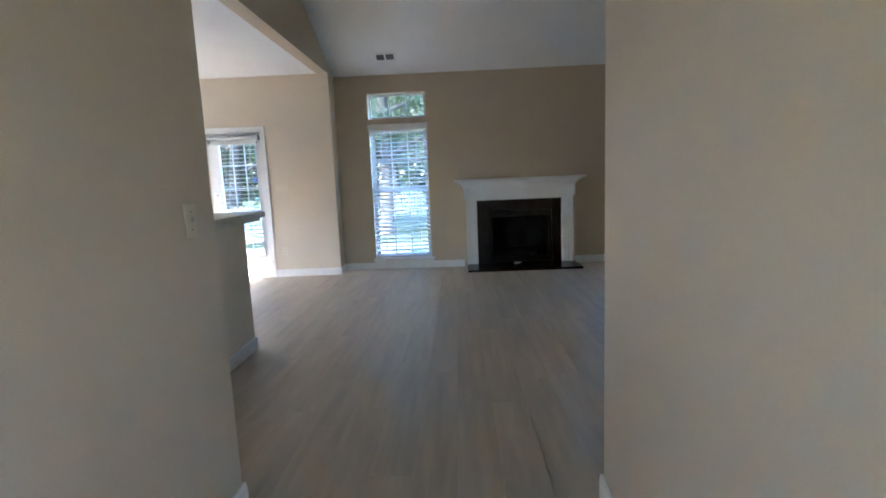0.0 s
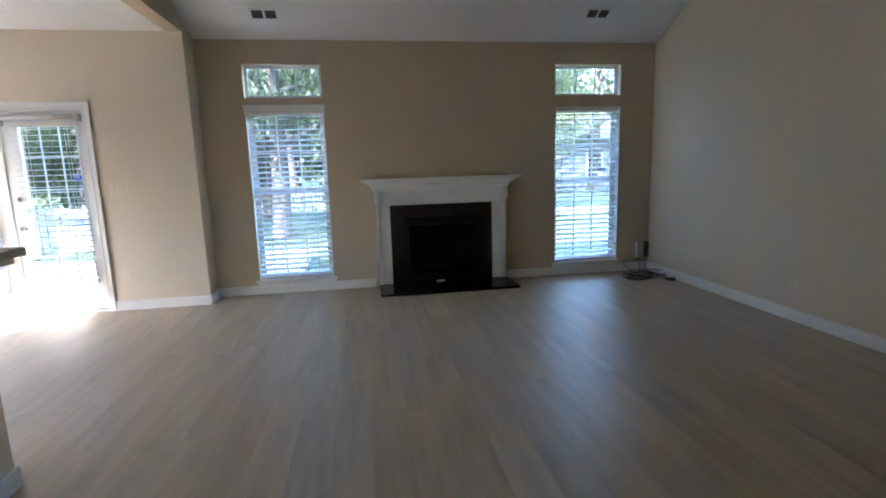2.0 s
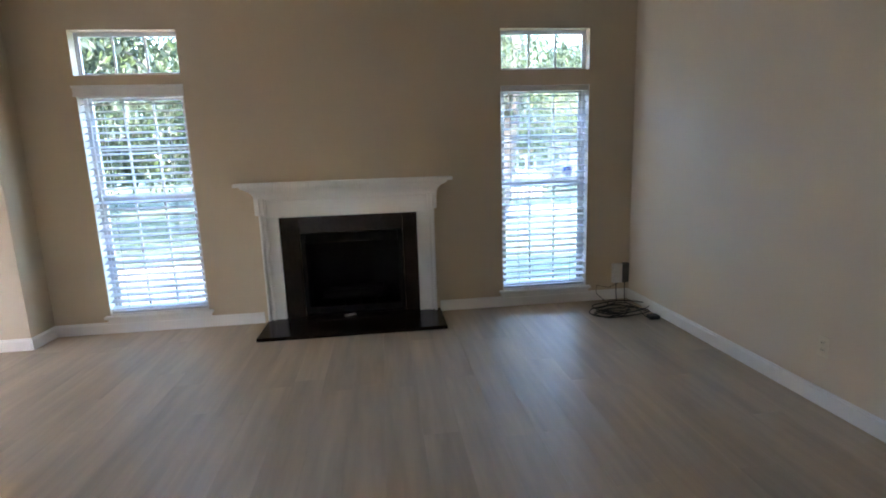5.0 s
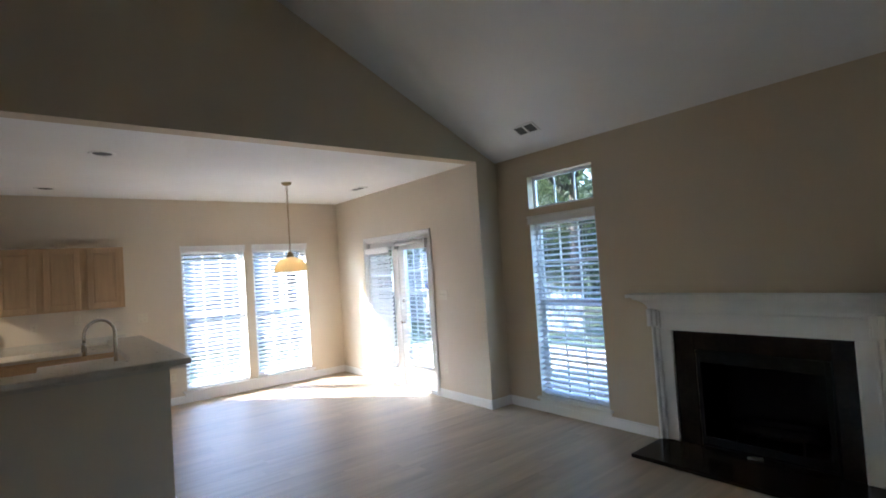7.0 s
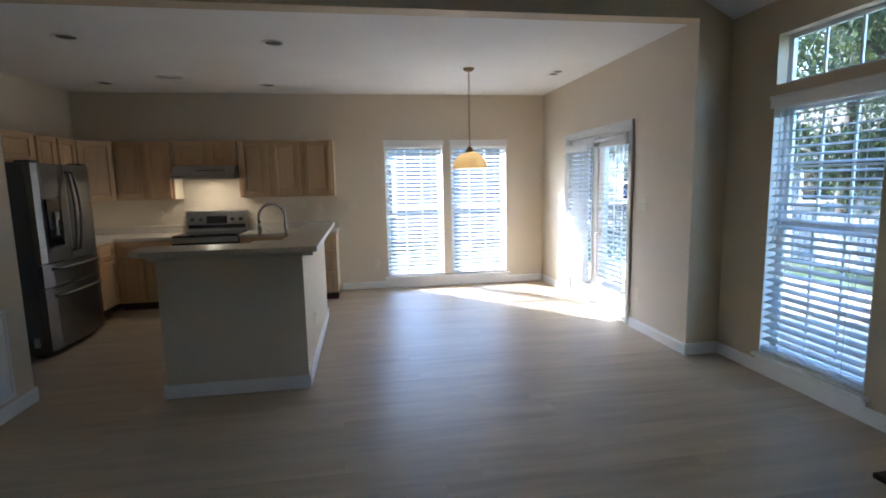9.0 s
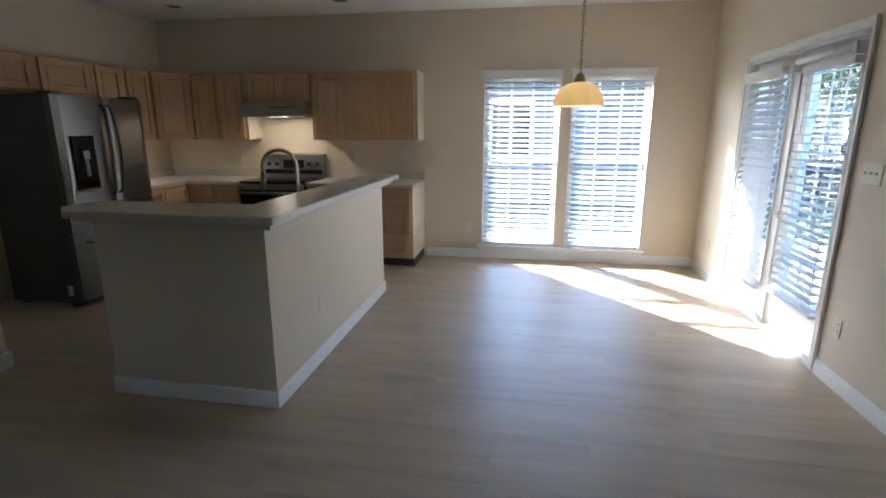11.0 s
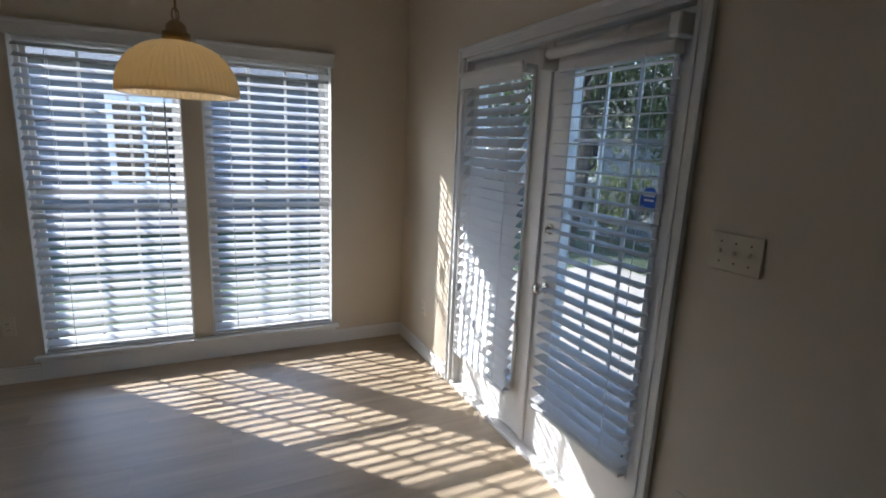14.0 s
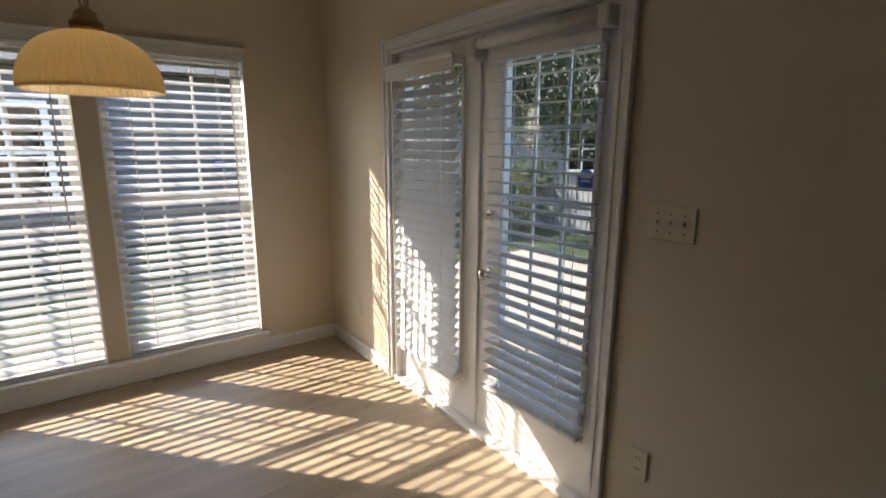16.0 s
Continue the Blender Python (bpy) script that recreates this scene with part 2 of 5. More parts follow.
def pierced_wall(name, axis, face, back, lo, hi, z0, z1, holes, mat):
    """A wall that runs along axis from lo to hi, from face to back in depth, with real openings (lo, hi, z0, z1)."""
    us = sorted({lo, hi, *(h[0] for h in holes), *(h[1] for h in holes)})
    zs = sorted({z0, z1, *(h[2] for h in holes), *(h[3] for h in holes)})
    solid = {}
    for i in range(len(us) - 1):
        for k in range(len(zs) - 1):
            u, z = (us[i] + us[i + 1]) / 2, (zs[k] + zs[k + 1]) / 2
            solid[i, k] = not any(h[0] < u < h[1] and h[2] < z < h[3] for h in holes)
    bm = bmesh.new()

    def quad(*pts):
        bm.faces.new([bm.verts.new((u, d, z) if axis == "x" else (d, u, z)) for u, d, z in pts])
    for (i, k), on in solid.items():
        if not on:
            continue
        a, b, c, d = us[i], us[i + 1], zs[k], zs[k + 1]
        for w in (face, back):
            quad((a, w, c), (b, w, c), (b, w, d), (a, w, d))
        for di, u in ((-1, a), (1, b)):
            if not solid.get((i + di, k), False):
                quad((u, face, c), (u, back, c), (u, back, d), (u, face, d))
        for dk, z in ((-1, c), (1, d)):
            if not solid.get((i, k + dk), False):
                quad((a, face, z), (b, face, z), (b, back, z), (a, back, z))
    bmesh.ops.remove_doubles(bm, verts=bm.verts, dist=1e-5)
    ob = finish(name, bm, mat)
    return tagged(ob, kind="structure")


# ---- plan ----
NORTH, EAST, WEST, DINE, KSOUTH, SOUTH = 7.60, 3.94, -4.70, 7.30, 1.00, 2.24
BEAM, LOW, RIDGE, SLOPE = -1.25, 2.74, 3.20, 0.49
HALL_W, HALL_E, HALL_S, GRILLE_END = -0.475, 0.957, -1.60, -1.37
PEAK = LOW + SLOPE * (NORTH - RIDGE)
SOUTH_TOP = PEAK - SLOPE * (RIDGE - SOUTH)


def structure(ob, label="", category=""):
    return tagged(ob, label, category, kind="structure")


LIV_WIN = ((-0.79, 0.03), (2.69, 3.51))
LIV_Z, TRANSOM_Z = (0.16, 2.02), (2.145, 2.50)
DIN_WIN = ((4.955, 5.79), (5.905, 6.735))
DIN_Z = (0.16, 2.04)
DOOR_X, DOOR_Z = (-3.765, -2.22), 2.03
FIRE_X, FIRE_Z = (0.863, 1.77), 0.80

structure(box("subfloor", -4.9, 4.1, -1.8, 7.8, -0.2, -0.012, WOOD_DARK))
holes = [(a, b, *LIV_Z) for a, b in LIV_WIN] + [(a, b, *TRANSOM_Z) for a, b in LIV_WIN] + [(*FIRE_X, 0.0, FIRE_Z)]
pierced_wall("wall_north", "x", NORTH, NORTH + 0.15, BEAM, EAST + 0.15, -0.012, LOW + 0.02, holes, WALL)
pierced_wall("wall_dining_north", "x", DINE, DINE + 0.15, WEST - 0.15, BEAM, -0.012, LOW, [(*DOOR_X, -0.012, DOOR_Z)], WALL_LIGHT)
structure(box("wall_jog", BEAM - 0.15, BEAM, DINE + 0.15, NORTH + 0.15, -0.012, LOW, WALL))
# Thin added sheet that puts the shaded tan over the jog's paler end.
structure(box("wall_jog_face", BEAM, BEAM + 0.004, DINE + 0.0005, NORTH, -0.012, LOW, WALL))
pierced_wall("wall_west", "y", WEST, WEST - 0.15, KSOUTH - 0.15, DINE, -0.012, LOW, [(a, b, *DIN_Z) for a, b in DIN_WIN], WALL_LIGHT)
structure(box("wall_kitchen_south", WEST, GRILLE_END, KSOUTH - 0.15, KSOUTH, -0.012, LOW, WALL_LIGHT))
structure(box("wall_closet", GRILLE_END, HALL_W, KSOUTH - 0.15, SOUTH, -0.012, LOW, WALL_LIGHT))
structure(box("wall_hall_west", HALL_W - 0.12, HALL_W, HALL_S, KSOUTH - 0.15, -0.012, LOW, WALL_LIGHT))
# South opening stands out of view, added to let light into the hall.
pierced_wall("wall_hall_south", "x", HALL_S, HALL_S - 0.12, HALL_W - 0.12, HALL_E + 0.12, -0.012, LOW, [(-0.05, 0.46, 0.95, 2.05)], WALL_LIGHT)
structure(box("wall_hall_east", HALL_E, HALL_E + 0.12, HALL_S, SOUTH - 0.12, -0.012, LOW, WALL_LIGHT))
structure(box("wall_living_south", HALL_E, EAST, SOUTH - 0.12, SOUTH, -0.012, LOW, WALL_LIGHT))
structure(box("wall_living_south_upper", BEAM - 0.15, EAST, SOUTH - 0.12, SOUTH, LOW, SOUTH_TOP + 0.05, WALL_LIGHT))
structure(prism("wall_east", [(SOUTH - 0.12, -0.012), (NORTH, -0.012), (NORTH, LOW), (RIDGE, PEAK), (SOUTH - 0.12, SOUTH_TOP)], EAST, EAST + 0.15, WALL_LIGHT, "x"))
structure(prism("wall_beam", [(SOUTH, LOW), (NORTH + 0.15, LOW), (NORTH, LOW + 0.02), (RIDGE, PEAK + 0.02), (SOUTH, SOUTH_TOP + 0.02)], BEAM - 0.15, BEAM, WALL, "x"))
structure(box("ceiling_low", WEST - 0.3, BEAM - 0.15, KSOUTH - 0.15, DINE + 0.35, LOW, LOW + 0.2, CEIL))
structure(box("ceiling_hall", HALL_W - 0.12, EAST + 0.1, HALL_S - 0.12, SOUTH - 0.12, LOW, LOW + 0.2, CEIL))
structure(prism("ceiling_vault", [(NORTH + 0.25, LOW - SLOPE * 0.25), (RIDGE, PEAK), (SOUTH - 0.15, SOUTH_TOP - SLOPE * 0.15),
                                  (SOUTH - 0.15, SOUTH_TOP + 0.12), (RIDGE, PEAK + 0.2), (NORTH + 0.25, LOW + 0.08)], BEAM - 0.15, EAST + 0.15, CEIL, "x"))


def baseboard(name, x0, x1, y0, y1):
    """A board with a stepped cap along a wall foot; the thin side gives its depth."""
    thin_x = (x1 - x0) < (y1 - y0)
    bm = bmesh.new()
    add_box(bm, x0, x1, y0, y1, 0.0, 0.085, bevel=0.002)
    if thin_x:
        add_box(bm, x0 + (0.003 if x0 > 0 else 0), x1 - (0.004 if x0 < 0 else 0), y0, y1, 0.085, 0.102, bevel=0.003)
    else:
        add_box(bm, x0, x1, y0 + 0.004, y1 - 0.004, 0.085, 0.102, bevel=0.003)
    return structure(finish(name, bm, TRIM))


T = 0.015
baseboard("baseboard_north_1", BEAM + T, 0.50, NORTH - T, NORTH)
baseboard("baseboard_north_2", 2.09, EAST - T, NORTH - T, NORTH)
baseboard("baseboard_east", EAST - T, EAST, SOUTH + T, NORTH)
baseboard("baseboard_jog", BEAM + 0.004, BEAM + T + 0.004, DINE - T, NORTH)
baseboard("baseboard_dining_1", -2.16, BEAM, DINE - T, DINE)
baseboard("baseboard_dining_2", WEST + T, -3.825, DINE - T, DINE)
baseboard("baseboard_west", WEST, WEST + T, 4.30, DINE)
baseboard("baseboard_grille", GRILLE_END, HALL_W, SOUTH, SOUTH + T)
baseboard("baseboard_grille_end", GRILLE_END - T, GRILLE_END, 1.90, SOUTH + T)
baseboard("baseboard_hall_west", HALL_W, HALL_W + T, HALL_S + T, SOUTH + T)
baseboard("baseboard_hall_east", HALL_E - T, HALL_E, HALL_S + T, SOUTH + T)
baseboard("baseboard_south", HALL_E, EAST - T, SOUTH, SOUTH + T)


# ---- windows ----
def window(name, axis, face, out, lo, hi, z0, z1, bars, rails, sill=True, f=0.03, w=0.028, returns=None):
    """A sash window set deep in its opening: frame, sashes, muntins and panes. out: +1 or -1, the way outdoors."""
    def b(bm, u0, u1, d0, d1, c0, c1, bevel=0.0):
        d0, d1 = sorted((face + out * d0, face + out * d1))
        add_box(bm, *((u0, u1, d0, d1) if axis == "x" else (d0, d1, u0, u1)), c0, c1, bevel=bevel)
    mid = (lo + hi) / 2
    root = structure(thing(name, ((mid, face, z0) if axis == "x" else (face, mid, z0)), "white sash window with thin muntins in a deep painted opening", "window"))
    bm = bmesh.new()
    for q in ((lo, lo + f, z0, z1), (hi - f, hi, z0, z1), (lo + f, hi - f, z0, z0 + f), (lo + f, hi - f, z1 - f, z1)):
        b(bm, q[0], q[1], 0.085, 0.145, q[2], q[3], 0.003)
    finish("frame", bm, TRIM, root)
    bm = bmesh.new()
    e = 0.005
    for q in ((lo, lo + e, z0 + e, z1 - e), (hi - e, hi, z0 + e, z1 - e), (lo, hi, z0, z0 + e), (lo, hi, z1 - e, z1)):
        b(bm, q[0], q[1], -0.001, 0.0845, q[2], q[3])
    finish("lining", bm, returns or TRIM, root)
    a, c = lo + f, hi - f
    splits = [z0 + f, *rails, z1 - f]
    for k in range(len(splits) - 1):
        s0, s1 = splits[k], splits[k + 1]
        dd = 0.0 if k == 0 else 0.016
        bm = bmesh.new()
        for q in ((a, a + w, s0, s1), (c - w, c, s0, s1), (a + w, c - w, s0, s0 + w), (a + w, c - w, s1 - w, s1)):
            b(bm, q[0], q[1], 0.092 + dd, 0.118 + dd, q[2], q[3], 0.002)
        finish("sash", bm, TRIM, root)
        bm = bmesh.new()
        nx, nz = bars[k]
        for i in range(1, nx):
            u = a + w + (c - a - 2 * w) * i / nx
            b(bm, u - 0.008, u + 0.008, 0.098 + dd, 0.112 + dd, s0 + w, s1 - w)
        for i in range(1, nz):
            z = s0 + w + (s1 - s0 - 2 * w) * i / nz
            b(bm, a + w, c - w, 0.099 + dd, 0.111 + dd, z - 0.008, z + 0.008)
        finish("muntin", bm, TRIM, root)
        bm = bmesh.new()
        b(bm, a + w - 0.004, c - w + 0.004, 0.104 + dd, 0.107 + dd, s0 + w - 0.004, s1 - w + 0.004)
        finish("pane", bm, GLASS, root).visible_shadow = False
    if sill:
        bm = bmesh.new()
        b(bm, lo - 0.035, hi + 0.035, -0.045, 0.085, z0 - 0.028, z0 - 0.001, 0.006)
        b(bm, lo - 0.02, hi + 0.02, -0.016, -0.001, z0 - 0.075, z0 - 0.0285, 0.004)
        finish("sill", bm, TRIM, root)
    return root


def blind(axis, face, out, lo, hi, z0, z1, tilt, depth, label, pitch=0.057, slat=0.063, valance=True, wand=None, lift=0.0):
    """A venetian blind: valance, slats, bottom rail, cords. depth: from the wall face outwards to the slats' middle."""
    mid, d = (lo + hi) / 2, face + out * depth
    base = (mid, d, z0) if axis == "x" else (d, mid, z0)
    root = thing("window_blind", base, label, "blind", group="white window blinds")
    half = (hi - lo) / 2
    m0 = Matrix.Translation(base) @ (Matrix() if axis == "x" else Matrix.Rotation(math.pi / 2, 4, "Z"))
    s = out if axis == "x" else -out

    def part(name, rows, mat, bevel=0.0):
        bm = bmesh.new()
        for r in rows:
            add_box(bm, *r, bevel=bevel)
        bmesh.ops.transform(bm, matrix=m0, verts=bm.verts)
        return finish(name, bm, mat, root)
    h = z1 - z0
    if valance:
        part("valance", [(-half - 0.02, half + 0.02, *sorted((-s * 0.058, -s * 0.046)), h - 0.078 + lift, h + 0.004 + lift),
                         (-half - 0.026, half + 0.026, *sorted((-s * 0.066, -s * 0.0585)), h - 0.014 + lift, h + 0.008 + lift),
                         (-half - 0.023, half + 0.023, *sorted((-s * 0.063, -s * 0.0585)), h - 0.078 + lift, h - 0.066 + lift)], TRIM, 0.003)
    part("headrail", [(-half, half, -0.026, 0.026, h - 0.045, h - 0.002)], TRIM, 0.003)
    part("bottom_rail", [(-half + 0.004, half - 0.004, -0.026, 0.026, 0.004, 0.022)], SLAT, 0.004)
    me = bpy.data.meshes.new("slat")
    bm = bmesh.new()
    ang = radians(tilt) * s
    n = 4
    rows_ = []
    for k in range(n + 1):
        v = -slat / 2 + slat * k / n
        crown = 0.0022 * (1 - (2 * v / slat) ** 2)
        row = []
        for u in (-half + 0.004, half - 0.004):
            for w in (crown - 0.0013, crown + 0.0013):
                row.append(bm.verts.new((u, v * math.cos(ang) - w * math.sin(ang), v * math.sin(ang) + w * math.cos(ang))))
        rows_.append(row)
    for p, q in zip(rows_, rows_[1:]):
        bm.faces.new((p[1], p[3], q[3], q[1])), bm.faces.new((p[0], q[0], q[2], p[2]))
        bm.faces.new((p[0], p[1], q[1], q[0])), bm.faces.new((p[2], q[2], q[3], p[3]))
    bm.faces.new((rows_[0][0], rows_[0][2], rows_[0][3], rows_[0][1])), bm.faces.new((rows_[-1][0], rows_[-1][1], rows_[-1][3], rows_[-1][2]))
    bmesh.ops.recalc_face_normals(bm, faces=bm.faces)
    bm.to_mesh(me)
    bm.free()
    me.materials.append(SLAT)
    z = 0.05
    rnd = random.Random(int(mid * 100) + 7)
    while z < h - 0.06:
        ob = new("slat", me)
        ob.parent = root
        ob.matrix_local = Matrix.Translation((0, 0, z + rnd.uniform(-0.0012, 0.0012))) @ (Matrix() if axis == "x" else Matrix.Rotation(math.pi / 2, 4, "Z")) @ Matrix.Rotation(rnd.uniform(-0.035, 0.035), 4, "X")
        z += pitch
    cords = []
    for u in (-half * 0.62, half * 0.62):
        for v in (-0.027, 0.027):
            cords.append((u - 0.0016, u + 0.0016, v - 0.001, v + 0.001, 0.01, h - 0.03))
    part("cord", cords, SLAT)
    if wand:
        part("wand", [(wand * half - 0.004, wand * half + 0.004, -s * 0.05 - 0.004, -s * 0.05 + 0.004, h * 0.45, h - 0.05)], WHITE_P, 0.001)
    return root


for k, (a, b) in enumerate(LIV_WIN):
    window(f"window_{k + 1}", "x", NORTH, 1, a, b, *LIV_Z, [(3, 2), (3, 2)], [1.14])
    window(f"window_{k + 3}", "x", NORTH, 1, a, b, *TRANSOM_Z, [(3, 1)], [], sill=False, f=0.016, w=0.018, returns=WALL)
for k, (a, b) in enumerate(DIN_WIN):
    window(f"window_{k + 5}", "y", WEST, -1, a, b, *DIN_Z, [(3, 2), (3, 2)], [1.14], sill=False)
# Unseen window, added to brighten the hall and the living room.
window("window_7", "x", HALL_S, -1, -0.05, 0.46, 0.95, 2.05, [(1, 1)], [])
structure(boxes("window_sill", [(WEST, WEST + 0.05, 4.91, 6.78, 0.132, 0.159), (WEST, WEST + 0.016, 4.93, 6.76, 0.0, 0.1315)], TRIM, bevel=0.004), "white painted window stool and apron", "sill")
for k, (a, b) in enumerate(LIV_WIN):
    blind("x", NORTH, 1, a + 0.009, b - 0.009, LIV_Z[0] + 0.008, LIV_Z[1] + (0.004 if k == 0 else -0.006), 15, 0.034, "white two-inch slat blind, lowered with open slats, in a tall window", wand=-0.82, valance=(k == 0), lift=0.04)
for k, (a, b) in enumerate(DIN_WIN):
    blind("y", WEST, -1, a + 0.009, b - 0.009, DIN_Z[0] + 0.008, DIN_Z[1] + 0.03, 23, 0.034, "white two-inch slat blind, lowered and half tilted, in the dining window", wand=0.8, lift=0.032)

# ---- french doors ----
def casing(name, x0, x1, top, face):
    """A stepped moulding round a door opening, mitred as three boards."""
    bm = bmesh.new()
    w = 0.058
    for a, b in ((x0 - w, x0), (x1, x1 + w)):
        add_box(bm, a, b, face - 0.012, face - 0.0005, 0, top, bevel=0.003)
        o = a if a < x0 else b - 0.02
        add_box(bm, o, o + 0.02, face - 0.022, face - 0.0125, 0, top + w, bevel=0.004)
        i = b - 0.016 if a < x0 else a
        add_box(bm, i, i + 0.012, face - 0.016, face - 0.0125, 0, top, bevel=0.002)
    add_box(bm, x0 - w, x1 + w, face - 0.012, face - 0.0005, top, top + w, bevel=0.003)
    add_box(bm, x0 - w, x1 + w, face - 0.024, face - 0.0125, top + w - 0.02, top + w, bevel=0.004)
    add_box(bm, x0 - 0.01, x1 + 0.01, face - 0.016, face - 0.0125, top + 0.004, top + 0.016, bevel=0.002)
    return structure(finish(name, bm, TRIM), "white stepped moulding round the french doors", "trim")


casing("trim_door", *DOOR_X, DOOR_Z, DINE)
DX0, DX1 = DOOR_X
structure(boxes("door_jamb", [(DX0, DX0 + 0.022, DINE, DINE + 0.15, 0, DOOR_Z - 0.022), (DX1 - 0.022, DX1, DINE, DINE + 0.15, 0, DOOR_Z - 0.022),
                              (DX0, DX1, DINE, DINE + 0.15, DOOR_Z - 0.022, DOOR_Z), (DX0, DX1, DINE - 0.01, DINE + 0.17, -0.012, 0.022)], TRIM, bevel=0.003), "white door jamb and threshold", "jamb")


def door_leaf(name, x0, x1, g0, g1, knob):
    y0, y1 = DINE + 0.045, DINE + 0.09
    root = structure(thing(name, ((x0 + x1) / 2, y0, 0.024), "white glazed french door with a slat blind", "door"))
    z0, z1, gz0, gz1 = 0.026, DOOR_Z - 0.026, 0.29, 1.90
    boxes("frame", [(x0, g0, y0, y1, z0, z1), (g1, x1, y0, y1, z0, z1), (g0, g1, y0, y1, z0, gz0), (g0, g1, y0, y1, gz1, z1)], TRIM, root)
    boxes("moulding", [(g0 - 0.022, g0 + 0.004, y0 - 0.008, y0 - 0.0005, gz0 - 0.022, gz1 + 0.022), (g1 - 0.004, g1 + 0.022, y0 - 0.008, y0 - 0.0005, gz0 - 0.022, gz1 + 0.022),
                       (g0 + 0.0045, g1 - 0.0045, y0 - 0.008, y0 - 0.0005, gz0 - 0.022, gz0 + 0.004), (g0 + 0.0045, g1 - 0.0045, y0 - 0.008, y0 - 0.0005, gz1 - 0.004, gz1 + 0.022)], TRIM, root, bevel=0.003)
    boxes("pane", [(g0 - 0.004, g1 + 0.004, y0 + 0.02, y0 + 0.024, gz0 - 0.004, gz1 + 0.004)], GLASS, root).visible_shadow = False
    bars = [(g0 + (g1 - g0) * k / 3 - 0.007, g0 + (g1 - g0) * k / 3 + 0.007, y0 + 0.026, y0 + 0.036, gz0, gz1) for k in (1, 2)]
    bars += [(g0, g1, y0 + 0.0265, y0 + 0.0355, gz0 + (gz1 - gz0) * k / 5 - 0.007, gz0 + (gz1 - gz0) * k / 5 + 0.007) for k in range(1, 5)]
    boxes("muntin", bars, TRIM, root)
    if knob:
        turn = Matrix.Rotation(math.pi / 2, 4, "X")
        for z, r in ((1.17, 0.026), (0.885, 0.028)):
            lathe("rosette", [(0.0001, 0.012), (r * 0.8, 0.012), (r, 0.006), (r, 0.0)], NICKEL, root, (knob, y0 - 0.0005, z), turn, 24)
        boxes("thumb_turn", [(knob - 0.005, knob + 0.005, y0 - 0.034, y0 - 0.012, 1.155, 1.185)], NICKEL, root, bevel=0.003)
        lathe("knob", [(0.0001, 0.066), (0.016, 0.064), (0.026, 0.054), (0.028, 0.044), (0.022, 0.034), (0.011, 0.028), (0.010, 0.01)], NICKEL, root, (knob, y0 - 0.0005, 0.885), turn, 24)
    return root


door_leaf("door_1", DX0 + 0.024, -3.008, -3.66, -3.14, None)
door_leaf("door_2", -2.992, DX1 - 0.024, -2.84, -2.33, -2.915)
structure(boxes("door_astragal", [(-3.028, -2.988, DINE + 0.030, DINE + 0.0445, 0.026, DOOR_Z - 0.026)], TRIM, bevel=0.004), "white meeting strip between the doors", "trim")
blind("x", DINE, 1, -3.70, -3.115, 0.24, 1.925, 47, 0.0, "white slat blind, tilted nearly shut, hung on the french door", pitch=0.055, slat=0.062, wand=-0.85)
blind("x", DINE, 1, -2.87, -2.285, 0.30, 1.90, 3, 0.0, "white slat blind with open slats hung on the french door", pitch=0.055, slat=0.062, valance=False)
rail = thing("blind_headrail", (-2.60, DINE - 0.01, 1.90), "bare white blind headrail with end brackets", "blind rail")
tube("rail", [(-2.95, DINE - 0.02, 1.94), (-2.29, DINE - 0.02, 1.95)], 0.024, WHITE_P, rail, 14)
for _r in [(-2.985, -2.945, DINE - 0.05, DINE + 0.036, 1.875, 1.965), (-2.295, -2.25, DINE - 0.05, DINE + 0.036, 1.90, 1.975), (-2.50, -2.47, DINE - 0.05, DINE + 0.036, 1.94, 1.975)]:
    box("bracket", *_r, WHITE_P, rail, 0.006)


